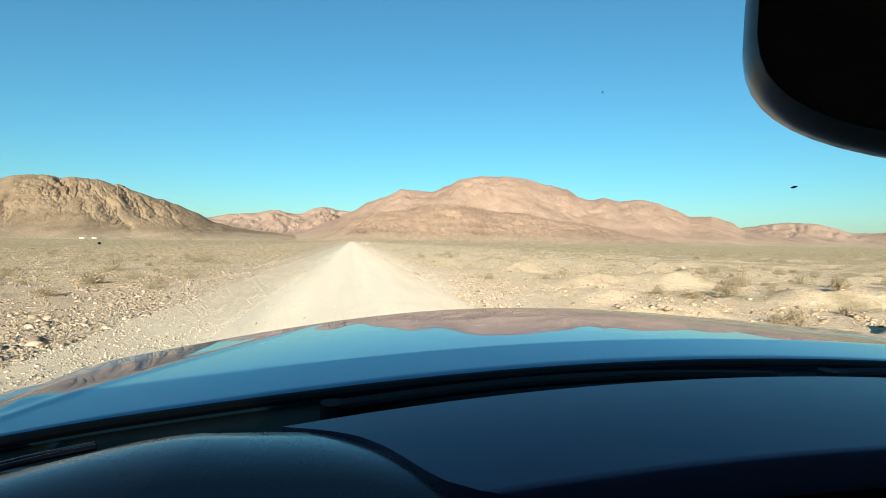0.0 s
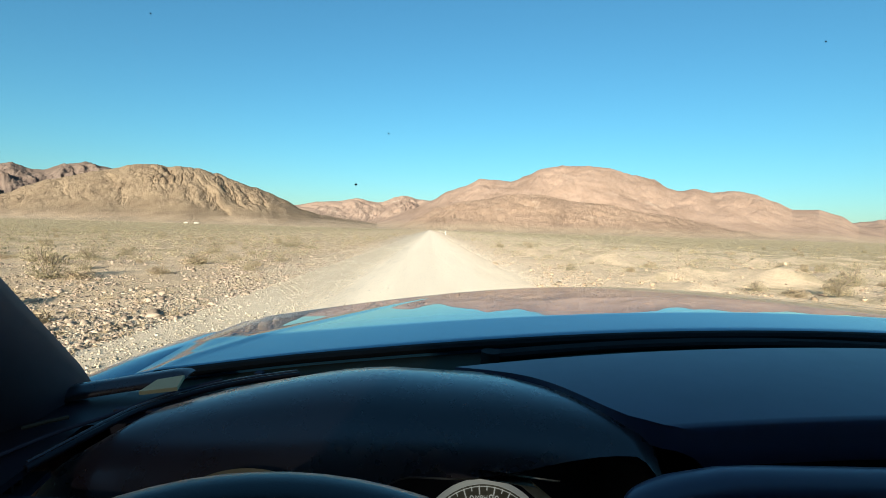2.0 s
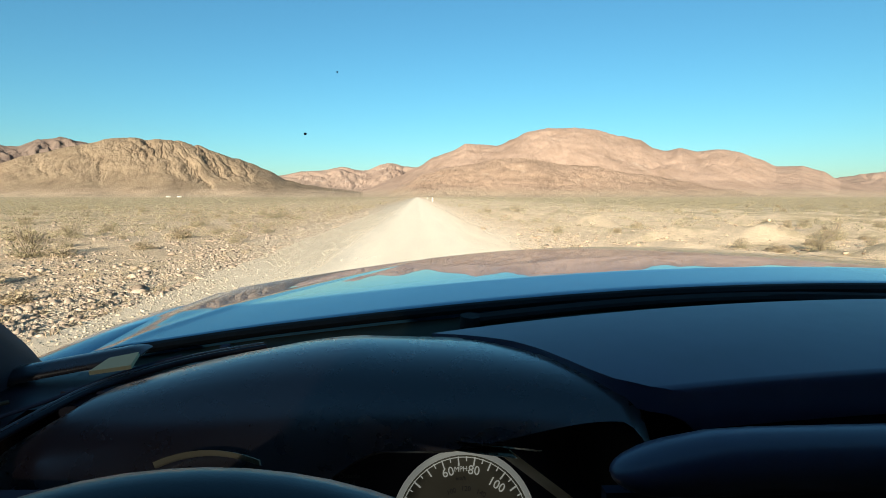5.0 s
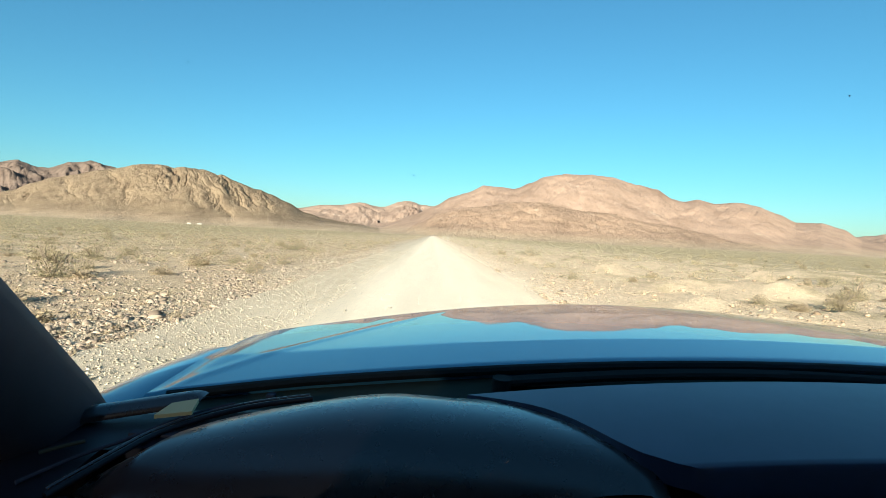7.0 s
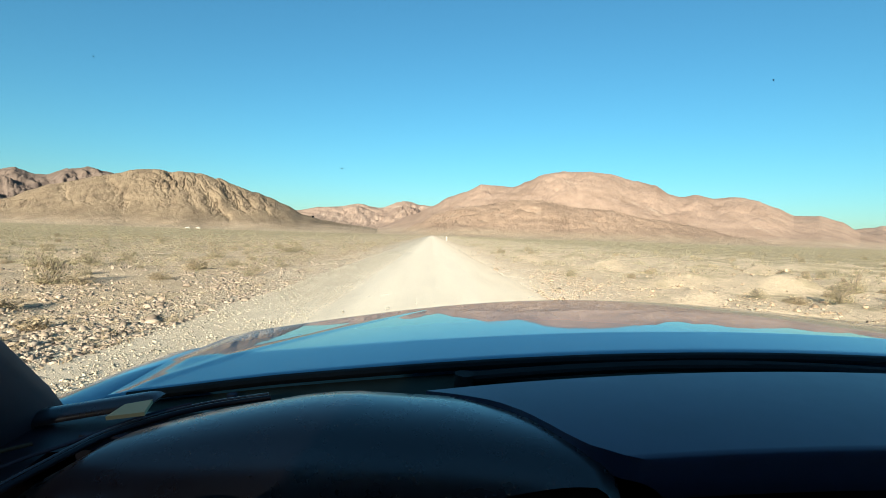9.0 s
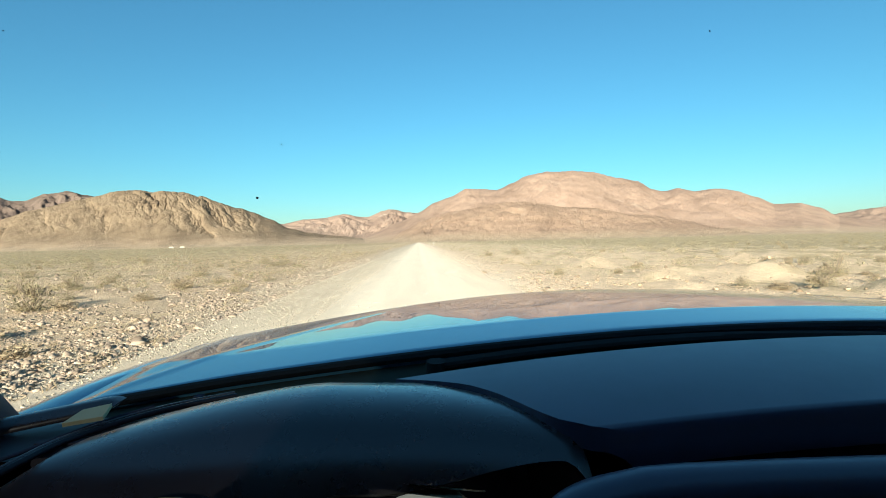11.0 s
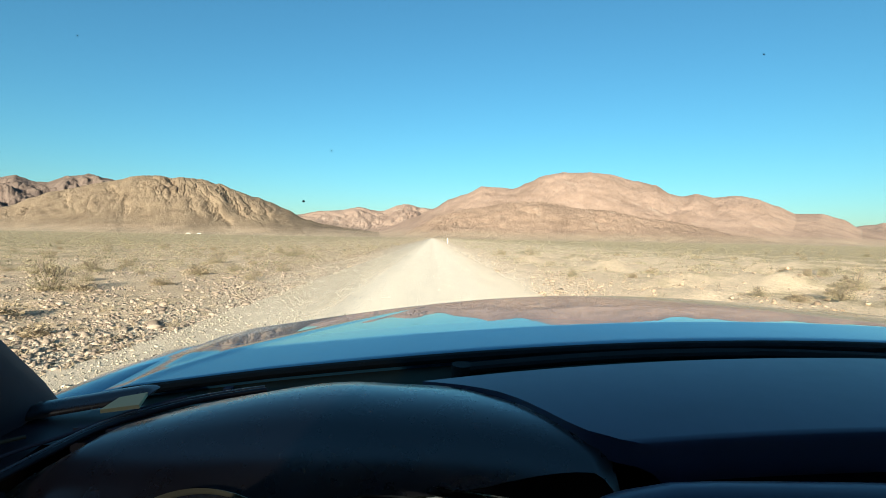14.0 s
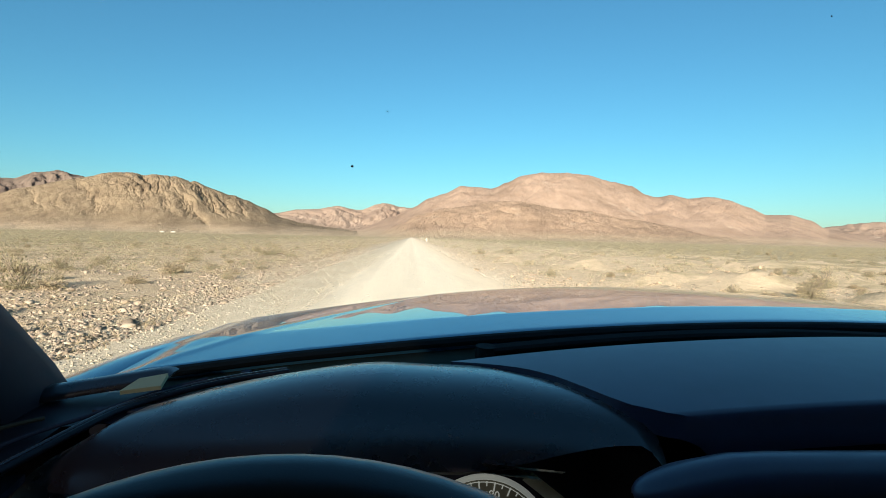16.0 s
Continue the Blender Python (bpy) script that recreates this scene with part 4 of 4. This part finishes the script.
for x, y in ((VX, -0.50), (2 * MID - VX, -0.50), (VX, -1.40), (2 * MID - VX, -1.40)):
    seat(x, y)
part("cabin_floor", slab(span(-0.86, 0.86, 5), span(0.5, -2.7, 5), lambda s, y: (MID + s, y, -0.93), (0, 0, -0.03)), M_CLOTH, car)
part("firewall", slab(span(-0.82, 0.82, 9), span(0, 1, 4), lambda s, t: (MID + s, 0.60 - 0.08 * s * s, -0.21 - 0.72 * t), (0, 0.02, 0)), M_DASH_MATT, car)


# ---- stones, gravel, scrub ----
def scatter(count, seed, zone, size, flat=0.6, broken=False):
    """Many faceted stones in one mesh; zone(rng, n) gives x, y arrays. broken: larger rocks with more facets."""
    rng = np.random.default_rng(seed)
    iv = np.array([(i, j, k) for k in (-1, 1) for j in (-1, 1) for i in (-1, 1)], float) * 0.72
    jf = np.array([(4, 5, 7), (4, 7, 6), (0, 1, 5), (0, 5, 4), (2, 6, 7), (2, 7, 3), (0, 4, 6), (0, 6, 2), (1, 3, 7), (1, 7, 5)])
    if broken:
        ball = bmesh.new()
        bmesh.ops.create_icosphere(ball, subdivisions=1, radius=1.0)
        iv = np.array([tuple(q.co) for q in ball.verts])
        jf = np.array([[q.index for q in f.verts] for f in ball.faces])
        ball.free()
    nv = len(iv)
    x, y = zone(rng, count)
    r = size[0] * (size[1] / size[0]) ** (rng.random(len(x)) ** 3.2)
    z = np.array([surface_z(a, b) for a, b in zip(x, y)])
    sc = np.stack([r * rng.uniform(0.8, 1.5, len(x)), r * rng.uniform(0.7, 1.2, len(x)), r * flat * rng.uniform(0.6, 1.2, len(x))], 1)
    v = iv[None] * rng.uniform(0.45 if broken else 0.35, 1.35, (len(x), nv, 3)) * sc[:, None]
    tip = rng.normal(0, 0.5, len(x))
    c, s = np.cos(tip)[:, None], np.sin(tip)[:, None]
    v = np.stack([v[..., 0], c * v[..., 1] - s * v[..., 2], s * v[..., 1] + c * v[..., 2]], -1)
    a = rng.uniform(0, 6.28, len(x))
    c, s = np.cos(a)[:, None], np.sin(a)[:, None]
    out = np.stack([c * v[..., 0] - s * v[..., 1] + x[:, None], s * v[..., 0] + c * v[..., 1] + y[:, None], v[..., 2] + (z + sc[:, 2] * 0.22)[:, None]], -1)
    faces = (jf[None] + nv * np.arange(len(x))[:, None, None]).reshape(-1, 3)
    return out.reshape(-1, 3), faces


def surface_z(x, y):
    return max(ground_z(x, y), road_z((2 * x - ROAD_L - ROAD_R) / (ROAD_R - ROAD_L)))


def soup(name, verts, faces, mat):
    me = bpy.data.meshes.new(name)
    me.vertices.add(len(verts))
    me.vertices.foreach_set("co", np.asarray(verts, dtype=np.float32).ravel())
    n = len(faces)
    k = faces.shape[1]
    me.loops.add(n * k)
    me.loops.foreach_set("vertex_index", faces.astype(np.int32).ravel())
    me.polygons.add(n)
    me.polygons.foreach_set("loop_start", np.arange(0, n * k, k, dtype=np.int32))
    me.update(calc_edges=True)
    me.validate()
    me.materials.append(mat)
    return me


def beside(rng, n, y0, y1, reach, left):
    """Places off the road, denser close by."""
    y = y0 * (y1 / y0) ** rng.random(n)
    d = rng.random(n) ** 1.3 * (reach * (0.35 + y / y1))
    x = ROAD_L + 0.1 - d if left else ROAD_R - 0.05 + d
    k = n // 4
    y[:k] = 2 * y0 - y0 * (18 / y0) ** rng.random(k)
    x[:k] = np.where(left, ROAD_L - 0.5 - 11 * rng.random(k) ** 1.3, ROAD_R + 0.1 + 11 * rng.random(k) ** 1.3)
    keep = np.array([noise.noise(Vector((a * 0.5, b * 0.35, 2))) for a, b in zip(x, y)]) > rng.uniform(-0.75, 0.45, n)
    return x[keep], y[keep]


for label, left, count, seed, mat in (("loose pale stones strewn over the desert floor", True, 90000, 5, M_STONE), ("scattered sandy stones and clods by the road", False, 27000, 6, M_CLOD)):
    v, f = scatter(count, seed, lambda rng, n: beside(rng, n, 2.5, 70, 22, left), (0.006, 0.055), 0.65)
    tagged(new("desert_stones", soup("desert_stones", v, f, mat)), label, "stones", kind="stuff")


for label, left, count, seed, mat in (("larger tan rocks lying in the stony ground", True, 5200, 15, M_STONE), ("broken sandy clods and low crumbling ledges", False, 4200, 16, M_CLOD)):
    v, f = scatter(count, seed, lambda rng, n: beside(rng, n, 6.5, 60, 20, left), (0.025, 0.10), 0.62, True)
    tagged(new("rocks", soup("rocks", v, f, mat)), label, "rocks", kind="stuff")


def on_road(rng, n):
    y = 2.2 * (45 / 2.2) ** rng.random(n)
    w = rng.random(n)
    k = n // 4
    y[:k] = 4.4 - 2.2 * (18 / 2.2) ** rng.random(k)
    x = np.where(w < 0.93, ROAD_L - 1.3 + 3.3 * rng.random(n) ** 1.15, ROAD_L + (ROAD_R - ROAD_L) * rng.random(n))
    return x, y


v, f = scatter(58000, 8, on_road, (0.004, 0.024), 0.8)
tagged(new("road_gravel", soup("road_gravel", v, f, M_GRAVEL)), "loose grey gravel windrow along the road edge", "gravel", kind="stuff")


def blades(rng, n, rad, high, leaf, spread=1.0, thin=0.28):
    """Small leaf slivers in an uneven, gappy crown."""
    d = rng.normal(size=(n, 3))
    d[:, 2] = np.abs(d[:, 2]) * 0.9 + 0.1
    d /= np.linalg.norm(d, axis=1)[:, None]
    lobes = rng.normal(size=(7, 3))
    lobes[:, 2] = np.abs(lobes[:, 2])
    lobes /= np.linalg.norm(lobes, axis=1)[:, None]
    near = (d @ lobes.T).max(1)
    r = (0.45 + 0.6 * near ** 3) * rng.random(n) ** 0.45
    c = d * r[:, None] * np.array([rad, rad, high])
    a = rng.normal(size=(n, 3))
    a += d * spread
    a /= np.linalg.norm(a, axis=1)[:, None]
    b = np.cross(a, rng.normal(size=(n, 3)))
    b /= np.linalg.norm(b, axis=1)[:, None]
    L = leaf * rng.uniform(0.6, 1.5, n)[:, None]
    v = np.stack([c - a * L, c + b * L * thin, c + a * L, c - b * L * thin], 1)
    return v.reshape(-1, 3), np.arange(4 * n).reshape(n, 4)


def bush(name, label, seed, rad, high, count, leaf, mat):
    """A dry desert bush: forked stems from one root, many thin leaves."""
    rng = np.random.default_rng(seed)
    b = empty(name)
    tagged(b, label, "bush", "bushes on the desert floor")
    verts, faces = [], []
    for k in range(11):
        a, up = rng.uniform(0, 6.28), rng.uniform(0.45, 1.0)
        tip = Vector((rad * 0.85 * math.cos(a) * (1.2 - up * 0.7), rad * 0.85 * math.sin(a) * (1.2 - up * 0.7), high * up))
        mid = tip * 0.5 + Vector((rng.normal() * 0.04, rng.normal() * 0.04, 0.03))
        for p in ([(0, 0, -0.03), mid, tip], [mid, tip * 0.85 + Vector((rng.normal() * 0.1 * rad, rng.normal() * 0.1 * rad, 0.05 * high))]):
            v, f = tube(p, 0.006 + 0.004 * rng.random(), 4)
            o = len(verts)
            verts += v
            faces += [tuple(i + o for i in q) for q in f]
    part("stems", (verts, faces), M_TWIG, b, smooth=False)
    v, f = blades(rng, count, rad, high, leaf)
    v[:, 2] = np.maximum(v[:, 2], 0.01)
    o = new("foliage", soup("foliage", v, f, mat))
    o.parent = b
    return b


kinds = [bush("creosote_bush", "olive-grey dry creosote bush on stony ground", 31, 0.55, 0.62, 900, 0.028, M_SCRUB),
         bush("creosote_bush", "olive-grey dry creosote bush on stony ground", 32, 0.42, 0.42, 700, 0.025, M_SCRUB),
         bush("dry_bush", "straw-coloured dead brush clump on stony ground", 33, 0.36, 0.30, 650, 0.03, M_STRAW),
         bush("dry_bush", "straw-coloured dead brush clump on stony ground", 34, 0.26, 0.24, 420, 0.03, M_STRAW)]
rng = random.Random(77)
spots = []
while len(spots) < 210:
    left = rng.random() < 0.62
    y = 6.5 * (85 / 6.5) ** rng.random()
    d = 1.6 + rng.random() ** 0.9 * (6 + 0.75 * y)
    x = ROAD_L - d if left else ROAD_R + d
    if all((x - a) ** 2 + (y - b) ** 2 > 1.1 for a, b in spots):
        spots.append((x, y))
for i, (x, y) in enumerate(spots):
    k = kinds[rng.choice((0, 1, 1, 2, 2, 3, 3))]
    s = rng.uniform(0.6, 1.25)
    m = pose(x, y, ground_z(x, y) - 0.01, 0, 0, rng.uniform(0, 360)) @ Matrix.Diagonal((s, s, s * rng.uniform(0.8, 1.1), 1))
    c = copy_thing(k, m)
    c.matrix_basis = m
for k, (x, y), s in zip(kinds, ((-9.5, 13.5), (11, 14), (-8.5, 19.5), (9, 9.5)), (1.4, 1.3, 1.5, 1.2)):
    k.matrix_basis = pose(x, y, ground_z(x, y)) @ Matrix.Scale(s, 4)

# small dry tufts
rg = np.random.default_rng(55)
tx, ty = [], []
for left in (True, False):
    a, b = beside(rg, 2000 if left else 900, 3.0, 60, 24, left)
    tx.append(a), ty.append(b)
tx, ty = np.concatenate(tx), np.concatenate(ty)
bv, bf = [], []
for px, py in zip(tx, ty):
    s = rg.uniform(0.05, 0.17)
    v, f = blades(rg, 18, s, s * 0.7, 0.40 * s, 1.2, 0.07)
    bf.append(f + 72 * len(bv))
    bv.append(v + np.array([px, py, ground_z(px, py) + 0.01]))
me = soup("dry_tufts", np.concatenate(bv), np.concatenate(bf), M_STRAW)
tagged(new("dry_tufts", me), "tiny straw-coloured dry tufts between the stones", "grass", kind="stuff")

# scrub further off, too many to count
rg = np.random.default_rng(91)
n = 20000
fy = 18 * (1500 / 18) ** rg.random(n) ** 0.85
fx = rg.uniform(-1.1, 1.1, n) * (fy + 12)
keep = (fx < ROAD_L - 2) | ((fx > ROAD_R + 2) & (rg.random(n) < 0.40 + fy / 400))     # sparser on the sandy side
fx, fy = fx[keep], fy[keep]
bv, bf = [], []
for px, py in zip(fx, fy):
    s = rg.uniform(0.12, 0.75) * min(1.0, 0.45 + py / 90) * (1 + py / 700)
    v, f = blades(rg, 20, s * 0.8, s * 0.6, 0.10 * s, 0.3, 0.34)
    bf.append(f + 80 * len(bv))
    bv.append(v + np.array([px, py, ground_z(px, py)]))
me = soup("desert_scrub", np.concatenate(bv), np.concatenate(bf), M_SCRUB)
tagged(new("desert_scrub", me), "low olive scrub dotting the far desert plain", "scrub", kind="stuff")


# ---- road furniture ----
def marker_post(x, y, stripes=False, label="slim white wooden marker post at the road edge"):
    p = empty("marker_post", pose(x, y, ground_z(x, y) - 0.02, 0, 0, 4))
    tagged(p, label, "post", "marker posts along the road")
    part("stake", boxes([((0.09, 0.05, 1.42), (0, 0, 0.71))], 0.008), M_WHITE, p)
    if stripes:
        for z in (0.55, 1.22):
            part("stripe", boxes([((0.05, 0.004, 0.36), (0.0, -0.0275, z))], 0.001), M_RED, p)
    return p


for x, y in ((4.4, -16), (4.4, -58), (4.35, 150), (4.3, 215)):
    marker_post(x, y)


def sign_frame(x, y):
    """The white steel frame passed at the start: two legs, a tie, a slanted open canopy."""
    s = empty("steel_frame", pose(x, y, -0.03, 0, 0, 0))
    tagged(s, "white painted steel frame with an open slanted canopy", "frame")
    for lx in (0, 1.62):
        leg = part("leg", boxes([((0.14, 0.14, 3.0), (lx, 0, 1.5))], 0.01), M_WHITE, s)
        part("stripe", boxes([((0.07, 0.004, 0.4), (lx, -0.0735, 0.55))], 0.001), M_RED, leg)
    part("tie", boxes([((1.5, 0.10, 0.12), (0.81, 0, 0.86))], 0.01), M_WHITE, s)
    part("lintel", boxes([((1.9, 0.12, 0.14), (0.81, 0, 2.93))], 0.01), M_WHITE, s)
    part("mast", boxes([((0.08, 0.08, 0.75), (0, 0, 3.35))], 0.008), M_WHITE, s)
    for a, b in (((-0.6, -0.5, 2.8), (0, 0, 3.7)), ((0, 0, 3.7), (2.2, -0.4, 3.6)), ((-0.6, -0.5, 2.8), (1.1, 0.5, 3.4)), ((0, 0, 3.7), (1.1, 0.5, 3.4)), ((-0.6, -0.5, 2.8), (1.5, -0.6, 2.85)), ((1.5, -0.6, 2.85), (1.1, 0.5, 3.4))):
        part("bar", tube([a, b], 0.04, 6), M_WHITE, s)
    return s


sign_frame(5.4, -9.0)
marker_post(4.6, -9.2, True, "white marker post with red reflective stripes")
marker_post(7.9, -9.2, True, "white marker post with red reflective stripes")


def trailer(x, y):
    t = empty("trailer", pose(x, y, 0, 0, 0, 12))
    tagged(t, "small cream trailer standing at the foot of the tan hill", "trailer", "trailers at the foot of the hill")
    part("body", boxes([((6.5, 2.4, 2.2), (0, 0, 1.6))], 0.2), M_CREAM, t)
    for k in (-3, 0, 3):
        part("window", boxes([((0.9, 0.05, 0.6), (k * 0.7, -1.22, 1.8))], 0.02), M_DASH_MATT, t)
    for k in (-3.5, 3.5):
        part("wheel", tube([(k * 0.5, -1.1, 0.45), (k * 0.5, 1.1, 0.45)], 0.45, 14), M_RUBBER, t)


trailer(-408, 900)
trailer(-394, 908)
